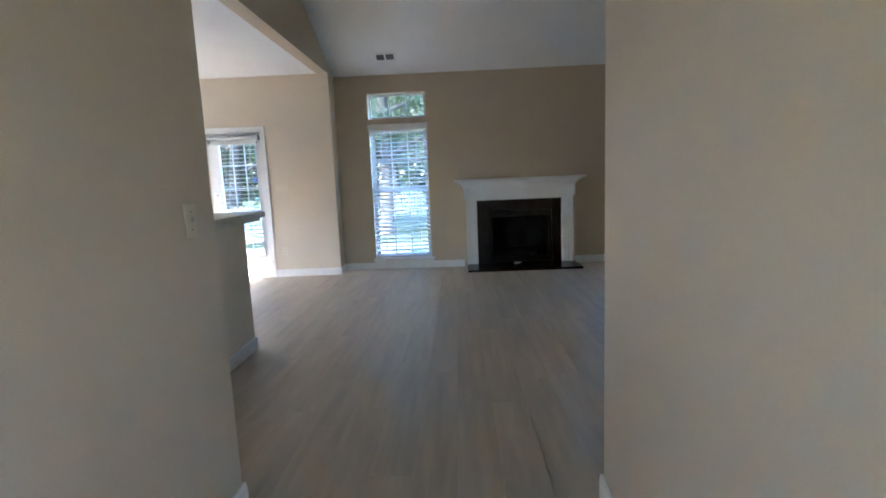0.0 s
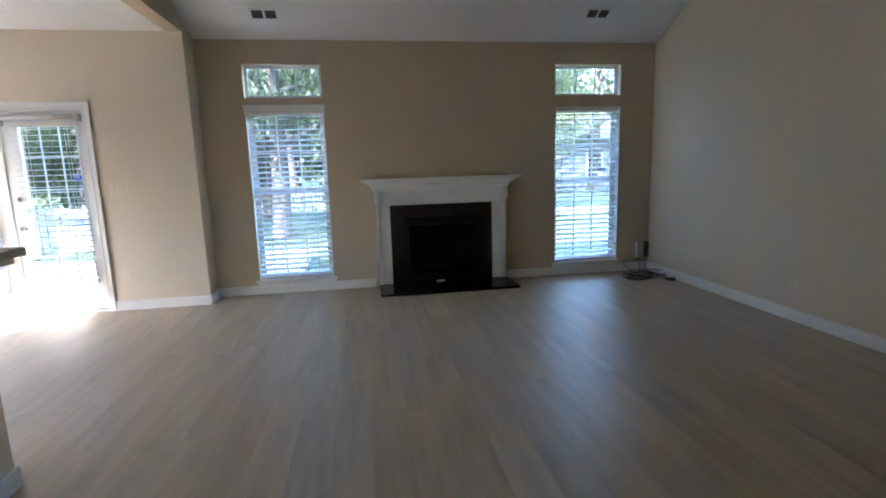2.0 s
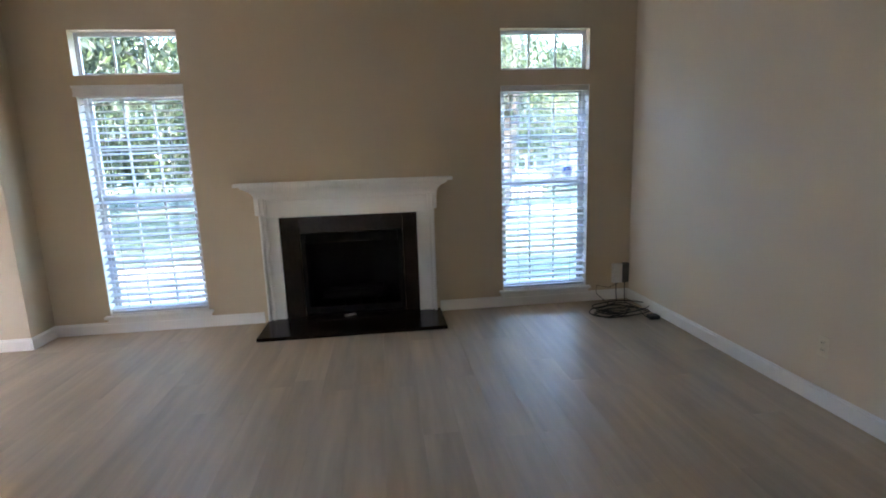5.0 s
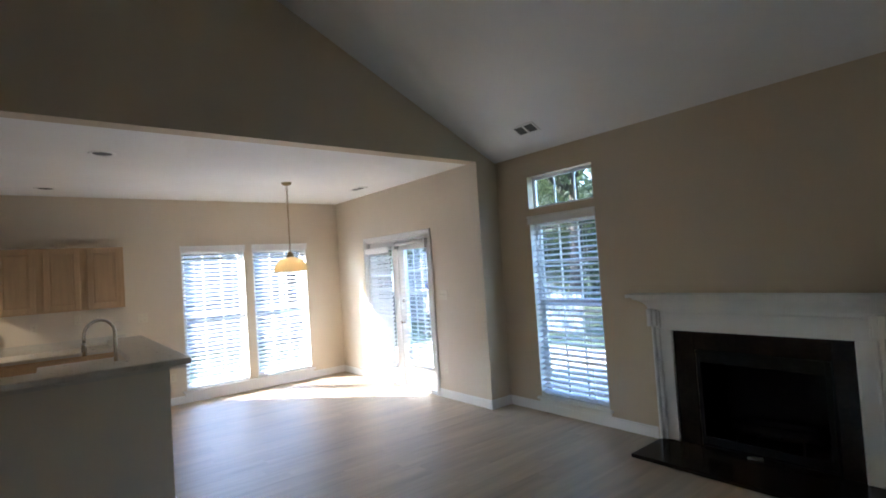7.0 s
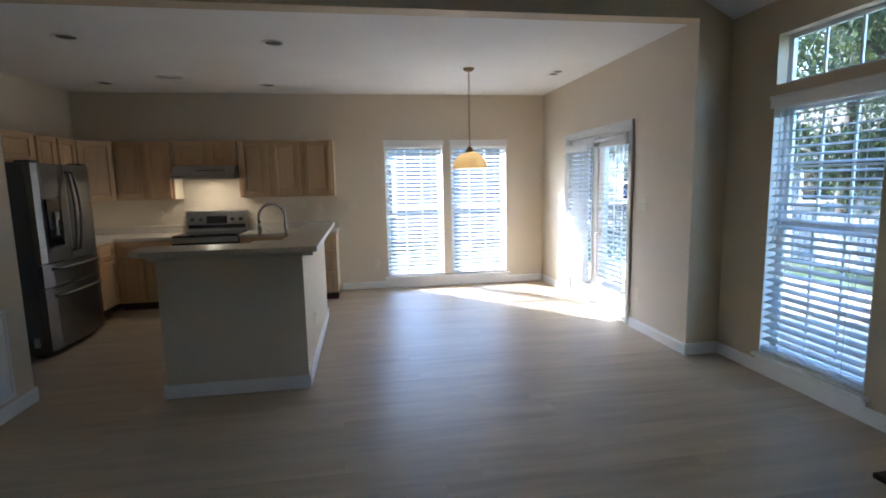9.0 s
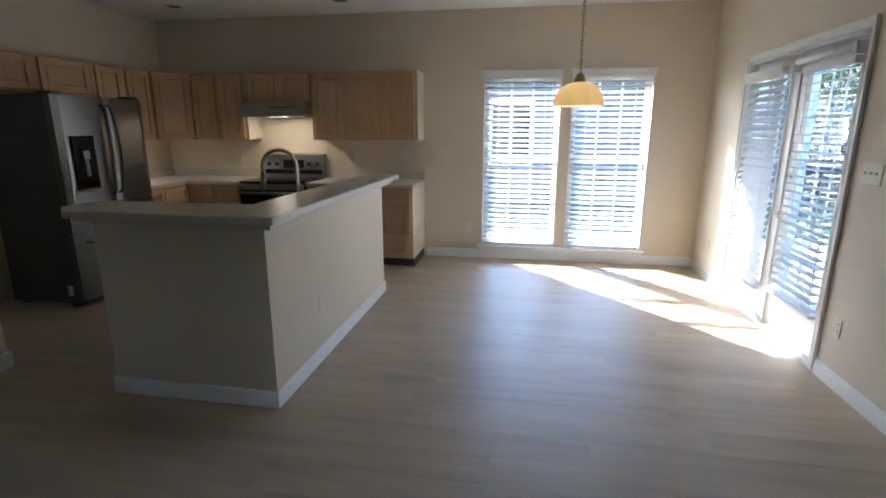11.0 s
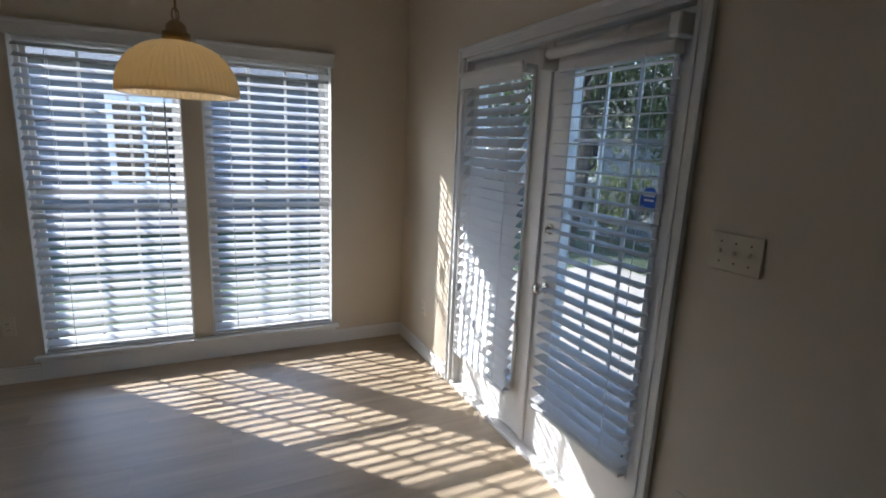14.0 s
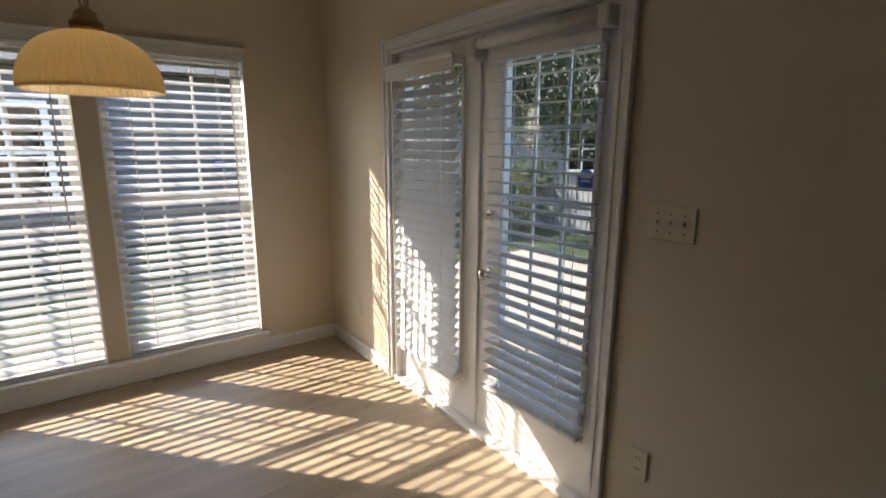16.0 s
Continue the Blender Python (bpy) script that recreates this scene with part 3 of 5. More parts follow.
# ---- fireplace ----
def fireplace():
    root = thing("fireplace", (1.30, NORTH, 0), "white painted mantel round a black firebox with dark marble slabs", "fireplace")
    y = NORTH - 0.001
    prism("hearth", [(0.54, 7.08), (2.09, 7.08), (2.09, y), (0.54, y)], 0.0005, 0.03, SLATE, "z", root, 0.004)
    boxes("marble_slab", [(0.70, FIRE_X[0], y - 0.02, y, 0.031, 0.945), (FIRE_X[1], 1.90, y - 0.02, y, 0.031, 0.945), (FIRE_X[0] + 0.001, FIRE_X[1] - 0.001, y - 0.02, y, FIRE_Z, 0.945)], SLATE, root, bevel=0.002)
    boxes("firebox", [(FIRE_X[0], FIRE_X[1], 8.10, 8.14, 0, FIRE_Z), (FIRE_X[0] - 0.03, FIRE_X[0], NORTH + 0.151, 8.14, 0, FIRE_Z), (FIRE_X[1], FIRE_X[1] + 0.03, NORTH + 0.151, 8.14, 0, FIRE_Z),
                      (FIRE_X[0] - 0.03, FIRE_X[1] + 0.03, NORTH + 0.151, 8.14, FIRE_Z, FIRE_Z + 0.04), (FIRE_X[0], FIRE_X[1], NORTH + 0.002, 8.10, 0.0, 0.035),
                      (FIRE_X[0] + 0.001, FIRE_X[0] + 0.012, NORTH, NORTH + 0.15, 0.036, FIRE_Z - 0.013), (FIRE_X[1] - 0.012, FIRE_X[1] - 0.001, NORTH, NORTH + 0.15, 0.036, FIRE_Z - 0.013),
                      (FIRE_X[0] + 0.001, FIRE_X[1] - 0.001, NORTH, NORTH + 0.15, FIRE_Z - 0.012, FIRE_Z - 0.001)], SOOT, root)
    boxes("screen_frame", [(0.875, 0.91, y - 0.028, y - 0.006, 0.06, 0.79), (1.723, 1.758, y - 0.028, y - 0.006, 0.06, 0.79), (0.911, 1.722, y - 0.028, y - 0.006, 0.70, 0.79), (0.911, 1.722, y - 0.028, y - 0.006, 0.06, 0.12)], SOOT, root, bevel=0.003)
    bm = bmesh.new()
    for k in range(4):
        add_tube(bm, [(1.05 + 0.15 * k, 7.78, 0.05), (1.05 + 0.15 * k, 7.80, 0.13), (1.05 + 0.15 * k, 8.0, 0.13)], 0.008, 6)
    add_tube(bm, [(1.0, 7.86, 0.14), (1.6, 7.90, 0.14)], 0.05, 10)
    add_tube(bm, [(1.05, 7.96, 0.16), (1.57, 7.92, 0.2)], 0.04, 10)
    finish("grate_and_logs", bm, SOOT, root, smooth=True)
    # legs and frieze, with stepped mouldings
    for x0, x1, outer in ((0.545, 0.699, -1), (1.901, 2.055, 1)):
        def across(a, b):
            return (x0 + a, x0 + b) if outer < 0 else (x1 - b, x1 - a)
        o0, o1 = across(0.0, 0.022)
        p0, p1 = across(0.036, 0.058)
        i0, i1 = across(x1 - x0 - 0.014, x1 - x0)
        boxes("leg", [(x0, x1, y - 0.04, y, 0.031, 0.945), (o0, o1, y - 0.078, y - 0.0405, 0.031, 0.975), (p0, p1, y - 0.062, y - 0.0405, 0.031, 0.955), (i0, i1, y - 0.048, y - 0.0405, 0.031, 0.945)], TRIM, root, bevel=0.004)
        c0, c1 = across(-0.022, 0.018)
        d0, d1 = across(0.019, 0.052)
        boxes("capital", [(c0, c1, y - 0.105, y - 0.0005, 0.976, 1.12), (d0, d1, y - 0.088, y - 0.0405, 0.9755, 1.115), (*across(0.0525, 0.07), y - 0.07, y - 0.0405, 0.956, 1.105)], TRIM, root, bevel=0.005)
    boxes("frieze", [(0.545, 2.055, y - 0.04, y, 0.9455, 1.14), (0.70, 1.90, y - 0.048, y - 0.0405, 0.9455, 0.958)], TRIM, root, bevel=0.002)
    # crown that curves out under the shelf
    bm = bmesh.new()
    prof = [(0.04, 1.09), (0.05, 1.10), (0.052, 1.125), (0.062, 1.15), (0.085, 1.175), (0.12, 1.195), (0.15, 1.205), (0.155, 1.222)]
    loops = [[bm.verts.new(p) for p in ((0.52 - (d - 0.04) * 0.8, y, z), (0.52 - (d - 0.04) * 0.8, y - d, z), (2.08 + (d - 0.04) * 0.8, y - d, z), (2.08 + (d - 0.04) * 0.8, y, z))] for d, z in prof]
    for a, b in zip(loops, loops[1:]):
        for k in range(3):
            bm.faces.new((a[k], a[k + 1], b[k + 1], b[k]))
    bm.faces.new(loops[-1]), bm.faces.new(loops[0])
    finish("crown", bm, TRIM, root)
    box("shelf", 0.385, 2.215, y - 0.19, y, 1.223, 1.252, TRIM, root, 0.006, 2)
    bm = bmesh.new()
    add_box(bm, -0.05, 0.05, -0.018, 0.018, 0.0, 0.012, Matrix.Translation((1.26, 7.545, 0.031)) @ Matrix.Rotation(0.4, 4, "Z"), bevel=0.002)
    tagged(finish("paper_scrap", bm, WHITE_P), "small white crumpled paper scrap on the dark hearth", "scrap")
    return root


fireplace()


# ---- kitchen ----
def panel_door(parent, origin, u, w, z0, h, knob=None, name="door", hinge=None):
    """A raised-panel door: origin a lower corner on the cabinet's front, u the way along it; it stands out to u's right-hand side."""
    u = Vector(u).normalized()
    out = Vector((u.y, -u.x, 0))
    m = Matrix((( u.x, out.x, 0, origin[0]), (u.y, out.y, 0, origin[1]), (0, 0, 1, z0), (0, 0, 0, 1)))
    bm = bmesh.new()
    g, s = 0.004, min(0.055, w * 0.2, h * 0.28)
    for r in ((g, g + s, 0.0005, 0.028, g, h - g), (w - g - s, w - g, 0.0005, 0.028, g, h - g), (g + s, w - g - s, 0.0005, 0.028, g, g + s), (g + s, w - g - s, 0.0005, 0.028, h - g - s, h - g)):
        add_box(bm, *r, m, bevel=0.003)
    add_box(bm, g + s - 0.002, w - g - s + 0.002, 0.0005, 0.012, g + s - 0.002, h - g - s + 0.002, m)
    add_box(bm, g + s + 0.012, w - g - s - 0.012, 0.012, 0.021, g + s + 0.012, h - g - s - 0.012, m, bevel=0.005)
    d = finish(name, bm, OAK, parent)
    if knob:
        ku, kz = knob
        p = m @ Vector((ku, 0.028, kz))
        turn = Matrix.Rotation(math.atan2(u.y, u.x), 4, "Z") @ Matrix.Rotation(-math.pi / 2, 4, "X")
        kn = lathe("knob", [(0.0001, 0.026), (0.011, 0.025), (0.017, 0.019), (0.014, 0.013), (0.007, 0.009), (0.006, 0)], BRASS, None, p, turn, 14)
        kn.parent = d
        kn.matrix_parent_inverse = Matrix.Translation(-parent.location)
    if hinge is not None:
        bm = bmesh.new()
        for z in (0.10 * h + 0.03, 0.9 * h - 0.03):
            add_box(bm, hinge - 0.009, hinge + 0.009, 0.0005, 0.021, z - 0.022, z + 0.022, m, bevel=0.001)
        hg = finish("hinge", bm, BRONZE, None)
        hg.parent = d
        hg.matrix_parent_inverse = Matrix.Translation(-parent.location)
    return d


UZ0, UZ1 = 1.365, 2.095
UX, BX = WEST + 0.305, WEST + 0.60


def upper(y0, y1, n, z0, label):
    c = thing("wall_cabinet", ((WEST + UX) / 2, (y0 + y1) / 2, z0), label, "cabinet", group="kitchen wall cabinets")
    box("body", WEST + 0.001, UX, y0, y1, z0, UZ1, OAK, c, 0.002)
    w = (y1 - y0) / n
    for k in range(n):
        right = (k % 2 == 0)
        panel_door(c, (UX, y0 + w * k + 0.03), (0, 1, 0), w - 0.06, z0 + 0.012, UZ1 - z0 - 0.024, (w - 0.088 if right else 0.028, 0.06), hinge=-0.011 if right else w - 0.049)
    return c


upper(3.055, 4.265, 3, UZ0, "pale pickled oak wall cabinet with three raised-panel doors")
box("side_panel", WEST + 0.001, UX - 0.001, 4.2655, 4.269, UZ0, UZ1, OAK_END, bpy.data.objects["wall_cabinet"])
upper(2.285, 3.04, 2, 1.785, "short pale oak wall cabinet over the range hood")
c = upper(1.585, 2.265, 2, UZ0, "pale pickled oak wall cabinet beside the range hood")
box("side_panel", WEST + 0.001, UX - 0.001, 2.266, 2.270, UZ0, UZ1, OAK_END, c)
SY = KSOUTH + 0.305
c = thing("corner_cabinet", (-4.5, 1.2, UZ0), "pale oak diagonal corner wall cabinet with one door", "cabinet", group="kitchen wall cabinets")
CA, CB = Vector((-4.09, SY)), Vector((UX, 1.575))
prism("body", [(WEST + 0.001, KSOUTH + 0.001), (-4.09, KSOUTH + 0.001), tuple(CA), tuple(CB), (WEST + 0.001, 1.575)], UZ0, UZ1, OAK, "z", c)
uu = (CB - CA)
_u = uu.normalized()
panel_door(c, (CA.x + _u.x * 0.012, CA.y + _u.y * 0.012), (_u.x, _u.y, 0), uu.length - 0.024, UZ0 + 0.012, UZ1 - UZ0 - 0.024, (0.03, 0.06))


def upper_south(x0, x1, n, z0, label):
    c = thing("wall_cabinet", ((x0 + x1) / 2, KSOUTH + 0.15, z0), label, "cabinet", group="kitchen wall cabinets")
    box("body", x0, x1, KSOUTH + 0.001, SY, z0, UZ1, OAK, c, 0.002)
    w = (x1 - x0) / n
    for k in range(n):
        panel_door(c, (x1 - w * k - 0.03, SY), (-1, 0, 0), w - 0.06, z0 + 0.012, UZ1 - z0 - 0.024, (w - 0.088 if k % 2 == 0 else 0.028, 0.05), hinge=-0.011 if k % 2 == 0 else w - 0.049)
    return c


upper_south(-3.32, -2.18, 2, 1.785, "short pale oak wall cabinet over the fridge")
upper_south(-4.085, -3.325, 2, UZ0, "pale pickled oak wall cabinet next to the fridge")


def base_cabinet(y0, y1, rows, label, end=None):
    """A base run on the west wall. rows: list of (y0, y1, kind)."""
    c = thing("base_cabinet", (WEST + 0.3, (y0 + y1) / 2, 0), label, "cabinet", group="kitchen base cabinets")
    box("body", WEST + 0.001, BX, y0, y1, 0.10, 0.872, OAK, c)
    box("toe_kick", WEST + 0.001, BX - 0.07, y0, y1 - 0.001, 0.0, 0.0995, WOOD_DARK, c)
    for a, b, kind in rows:
        a, b = a + 0.012, b - 0.012
        w = b - a
        if kind == "door":
            panel_door(c, (BX, a), (0, 1, 0), w, 0.115, 0.56, (w - 0.04, 0.50))
            panel_door(c, (BX, a), (0, 1, 0), w, 0.69, 0.165, (w / 2, 0.082), name="drawer")
        else:
            for z, h in ((0.115, 0.27), (0.40, 0.27), (0.69, 0.165)):
                panel_door(c, (BX, a), (0, 1, 0), w, z, h, (w / 2, h / 2), name="drawer")
    if end:
        box("side_panel", WEST + 0.001, BX - 0.001, y1 + 0.0005, y1 + 0.005, 0.10, 0.872, OAK_END, c)
    return c


base_cabinet(3.08, 4.265, [(3.09, 3.46, "door"), (3.47, 3.82, "door"), (3.83, 4.255, "drawers")], "pale oak base cabinet with drawers and brass knobs", True)
base_cabinet(1.62, 2.285, [(1.63, 1.95, "door"), (1.96, 2.275, "door")], "pale oak base cabinet beside the range")
c = thing("base_cabinet", (-3.9, KSOUTH + 0.3, 0), "pale oak base cabinet next to the fridge", "cabinet", group="kitchen base cabinets")
box("body", WEST + 0.001, -3.33, KSOUTH + 0.001, KSOUTH + 0.60, 0.10, 0.872, OAK, c)
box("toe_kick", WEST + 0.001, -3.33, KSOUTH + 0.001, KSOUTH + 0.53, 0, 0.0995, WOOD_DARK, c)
panel_door(c, (-3.34, KSOUTH + 0.60), (-1, 0, 0), 0.37, 0.115, 0.56, (0.33, 0.5))
panel_door(c, (-3.34, KSOUTH + 0.60), (-1, 0, 0), 0.37, 0.69, 0.165, (0.185, 0.08), name="drawer")
panel_door(c, (-3.72, KSOUTH + 0.60), (-1, 0, 0), 0.36, 0.115, 0.56, (0.04, 0.5))
panel_door(c, (-3.72, KSOUTH + 0.60), (-1, 0, 0), 0.36, 0.69, 0.165, (0.18, 0.08), name="drawer")
for name, outline, bs in (("countertop", [(WEST + 0.001, 3.075), (BX + 0.03, 3.075), (BX + 0.03, 4.285), (WEST + 0.001, 4.285)], [(WEST + 0.001, WEST + 0.02, 3.075, 4.285, 0.9115, 1.01)]),
                          ("countertop", [(WEST + 0.001, KSOUTH + 0.001), (-3.325, KSOUTH + 0.001), (-3.325, KSOUTH + 0.63), (BX + 0.03, KSOUTH + 0.63), (BX + 0.03, 2.29), (WEST + 0.001, 2.29)],
                           [(WEST + 0.001, WEST + 0.02, KSOUTH + 0.022, 2.29, 0.9115, 1.01), (WEST + 0.001, -3.325, KSOUTH + 0.001, KSOUTH + 0.02, 0.9115, 1.01)])):
    c = thing(name, (outline[0][0], outline[0][1], 0.873), "beige laminate countertop with a low upstand", "countertop", group="kitchen countertops")
    prism("slab", outline, 0.873, 0.911, LAMINATE, "z", c, 0.006)
    boxes("backsplash", bs, LAMINATE, c, bevel=0.003)


def range_cooker():
    y0, y1, f = 2.297, 3.062, WEST + 0.63
    c = thing("range_cooker", (WEST + 0.33, (y0 + y1) / 2, 0), "stainless electric range with black glass top and oven door", "stove")
    box("body", WEST + 0.02, f, y0, y1, 0.09, 0.905, DARK, c)
    box("plinth", WEST + 0.03, f - 0.05, y0 + 0.01, y1 - 0.01, 0, 0.0895, DARK, c)
    box("cooktop", WEST + 0.09, f + 0.028, y0, y1, 0.9055, 0.922, BLACK, c, 0.004)
    box("oven_door", f + 0.0005, f + 0.035, y0 + 0.004, y1 - 0.004, 0.275, 0.83, BLACK, c, 0.004)
    box("door_trim", f + 0.0005, f + 0.038, y0 + 0.004, y1 - 0.004, 0.8305, 0.895, STEEL_LIGHT, c, 0.004)
    box("drawer", f + 0.0005, f + 0.034, y0 + 0.004, y1 - 0.004, 0.095, 0.268, STEEL_LIGHT, c, 0.005)
    tube("handle", [(f + 0.036, y0 + 0.05, 0.80), (f + 0.075, y0 + 0.055, 0.80), (f + 0.082, y0 + 0.09, 0.80), (f + 0.082, y1 - 0.09, 0.80), (f + 0.075, y1 - 0.055, 0.80), (f + 0.036, y1 - 0.05, 0.80)], 0.011, STEEL, c)
    bm = bmesh.new()
    prof = [(0.003, 0.923), (0.088, 0.923), (0.088, 0.955), (0.066, 1.185), (0.05, 1.197), (0.003, 1.197)]
    a = [bm.verts.new((WEST + p, y0, z)) for p, z in prof]
    b = [bm.verts.new((WEST + p, y1, z)) for p, z in prof]
    bm.faces.new(a), bm.faces.new(b)
    for k in range(len(prof)):
        bm.faces.new((a[k], a[(k + 1) % 6], b[(k + 1) % 6], b[k]))
    finish("backguard", bm, STEEL_LIGHT, c)
    lean = Matrix.Translation((WEST + 0.078, 0, 1.075)) @ Matrix.Rotation(-0.095, 4, "Y")
    bm = bmesh.new()
    add_box(bm, -0.002, 0.004, y0 + 0.25, y1 - 0.25, -0.05, 0.05, lean, bevel=0.001)
    add_box(bm, -0.002, 0.0035, y0 + 0.02, y1 - 0.02, -0.115, -0.065, lean)
    finish("display", bm, BLACK, c)
    for yy in (y0 + 0.075, y0 + 0.18, y1 - 0.18, y1 - 0.075):
        lathe("dial", [(0.0001, 0.03), (0.02, 0.03), (0.024, 0.024), (0.026, 0.0)], DARK, c, (WEST + 0.078, yy, 1.08), Matrix.Rotation(math.pi / 2 - 0.095, 4, "Y"), 18)
    bm = bmesh.new()
    for xx, yy, r in ((0.22, 0.2, 0.09), (0.22, 0.56, 0.075), (0.47, 0.2, 0.075), (0.47, 0.56, 0.105)):
        pts = [(WEST + xx + r * math.cos(q), y0 + yy + r * math.sin(q), 0.9215) for q in (math.tau * k / 28 for k in range(28))]
        add_tube(bm, pts, 0.0012, 4, True)
    finish("burner_ring", bm, CASE, c)


range_cooker()


def hood():
    y0, y1 = 2.29, 3.035
    c = thing("range_hood", (WEST + 0.25, (y0 + y1) / 2, 1.62), "stainless under-cabinet range hood with a warm light on", "range hood")
    bm = bmesh.new()
    prof = [(0.002, 1.63), (0.49, 1.63), (0.50, 1.66), (0.36, 1.784), (0.002, 1.784)]
    a = [bm.verts.new((WEST + p, y0, z)) for p, z in prof]
    b = [bm.verts.new((WEST + p, y1, z)) for p, z in prof]
    bm.faces.new(a), bm.faces.new(b)
    for k in range(5):
        bm.faces.new((a[k], a[(k + 1) % 5], b[(k + 1) % 5], b[k]))
    finish("canopy", bm, STEEL_LIGHT, c)
    box("lip", WEST + 0.47, WEST + 0.503, y0 - 0.001, y1 + 0.001, 1.618, 1.6295, STEEL_LIGHT, c, 0.003)
    box("grease_filter", WEST + 0.05, WEST + 0.30, y0 + 0.06, y1 - 0.06, 1.622, 1.6295, CASE, c, 0.002)
    box("control_strip", WEST + 0.425, WEST + 0.437, y0 + 0.30, y1 - 0.12, 1.705, 1.725, DARK, c, 0.002)
    box("light_lens", WEST + 0.33, WEST + 0.43, y0 + 0.28, y0 + 0.48, 1.6205, 1.6295, LENS, c, 0.002)


hood()
_l = bpy.data.lights.new("hood_lamp", "AREA")
_l.shape, _l.size, _l.size_y, _l.energy, _l.color = "RECTANGLE", 0.09, 0.18, 0.10, (1.0, 0.74, 0.42)
new("hood_lamp", _l).matrix_world = pose(WEST + 0.38, 2.67, 1.617)
c = thing("under_cabinet_light", (-3.62, KSOUTH + 0.2, 1.35), "slim under-cabinet light, switched on", "light")
box("housing", -3.78, -3.48, KSOUTH + 0.14, KSOUTH + 0.24, 1.348, 1.3645, WHITE_P, c, 0.003)
box("diffuser", -3.76, -3.50, KSOUTH + 0.15, KSOUTH + 0.23, 1.340, 1.3475, LENS, c, 0.002)


def fridge():
    x0, x1, y0, y1 = -3.312, -2.378, 1.09, 1.845
    f = 1.752
    mid = (x0 + x1) / 2
    c = thing("refrigerator", (mid, (y0 + y1) / 2, 0), "stainless french-door refrigerator with dark grey sides", "refrigerator")
    box("case", x0 + 0.004, x1 - 0.004, y0, f, 0.03, 1.755, CASE, c, 0.006)
    boxes("foot", [(x0 + 0.03, x0 + 0.09, y0 + 0.05, y0 + 0.11, 0, 0.0295), (x1 - 0.09, x1 - 0.03, y0 + 0.05, y0 + 0.11, 0, 0.0295), (x0 + 0.02, x1 - 0.02, f - 0.10, f - 0.03, 0, 0.0295)], DARK, c)
    boxes("hinge_cover", [(x0 + 0.02, x0 + 0.12, f - 0.08, f + 0.05, 1.7555, 1.775), (x1 - 0.12, x1 - 0.02, f - 0.08, f + 0.05, 1.7555, 1.775)], CASE, c, bevel=0.005)

    def front(name, a, b, z0, z1):
        """A door front that bulges gently towards the middle of the fridge."""
        n, bm, low, top, lowb, topb = 8, bmesh.new(), [], [], [], []
        for k in range(n + 1):
            x = a + (b - a) * k / n
            bulge = y1 - 0.028 * ((x - mid) / ((x1 - x0) / 2)) ** 2 - (0.012 if k in (0, n) else 0)
            for lst, y, z in ((low, bulge, z0), (top, bulge, z1), (lowb, f + 0.002, z0), (topb, f + 0.002, z1)):
                lst.append(bm.verts.new((x, y, z)))
        for k in range(n):
            bm.faces.new((low[k], low[k + 1], top[k + 1], top[k])), bm.faces.new((lowb[k], lowb[k + 1], topb[k + 1], topb[k]))
            bm.faces.new((low[k], low[k + 1], lowb[k + 1], lowb[k])), bm.faces.new((top[k], top[k + 1], topb[k + 1], topb[k]))
        for k in (0, n):
            bm.faces.new((low[k], top[k], topb[k], lowb[k]))
        return finish(name, bm, STEEL, c, smooth=False)
    front("door", x0, mid - 0.003, 0.855, 1.75)
    front("door", mid + 0.003, x1, 0.855, 1.75)
    front("drawer", x0, x1, 0.635, 0.845)
    front("drawer", x0, x1, 0.06, 0.625)
    for s in (-1, 1):
        pts = [(mid + s * 0.035, y1 - 0.005, 0.93)]
        for k in range(11):
            q = k / 10
            pts.append((mid + s * (0.035 + 0.012 * math.sin(math.pi * q)), y1 + 0.03 + 0.032 * math.sin(math.pi * q), 0.945 + 0.72 * q))
        pts.append((mid + s * 0.035, y1 - 0.005, 1.68))
        tube("handle", pts, 0.013, STEEL, c)
    for z in (0.80, 0.555):
        pts = [(x0 + 0.10, y1 - 0.02, z)] + [(x0 + 0.11 + (x1 - x0 - 0.22) * k / 10, y1 + 0.025 + 0.03 * math.sin(math.pi * k / 10), z) for k in range(11)] + [(x1 - 0.10, y1 - 0.02, z)]
        tube("handle", pts, 0.013, STEEL, c)
    # water dispenser in the door by the island
    dx0, dx1 = -2.685, -2.475
    boxes("dispenser", [(dx0, dx1, y1 - 0.03, y1 + 0.002, 1.33, 1.43), (dx0, dx0 + 0.012, y1 - 0.01, y1 + 0.003, 1.0, 1.329), (dx1 - 0.012, dx1, y1 - 0.01, y1 + 0.003, 1.0, 1.329),
                        (dx0 + 0.0125, dx1 - 0.0125, y1 - 0.01, y1 + 0.0015, 1.0, 1.329)], BLACK, c, bevel=0.002)
    boxes("dispenser_tray", [(dx0 - 0.004, dx1 + 0.004, y1 - 0.008, y1 + 0.018, 0.985, 1.0), (-2.61, -2.55, y1 + 0.0018, y1 + 0.02, 1.24, 1.31), (-2.60, -2.56, y1 + 0.0018, y1 + 0.012, 1.10, 1.235)], STEEL, c, bevel=0.003)
    box("energy_label", x1 - 0.0035, x1 - 0.001, 1.66, 1.71, 0.10, 0.19, WHITE_P, c)


fridge()


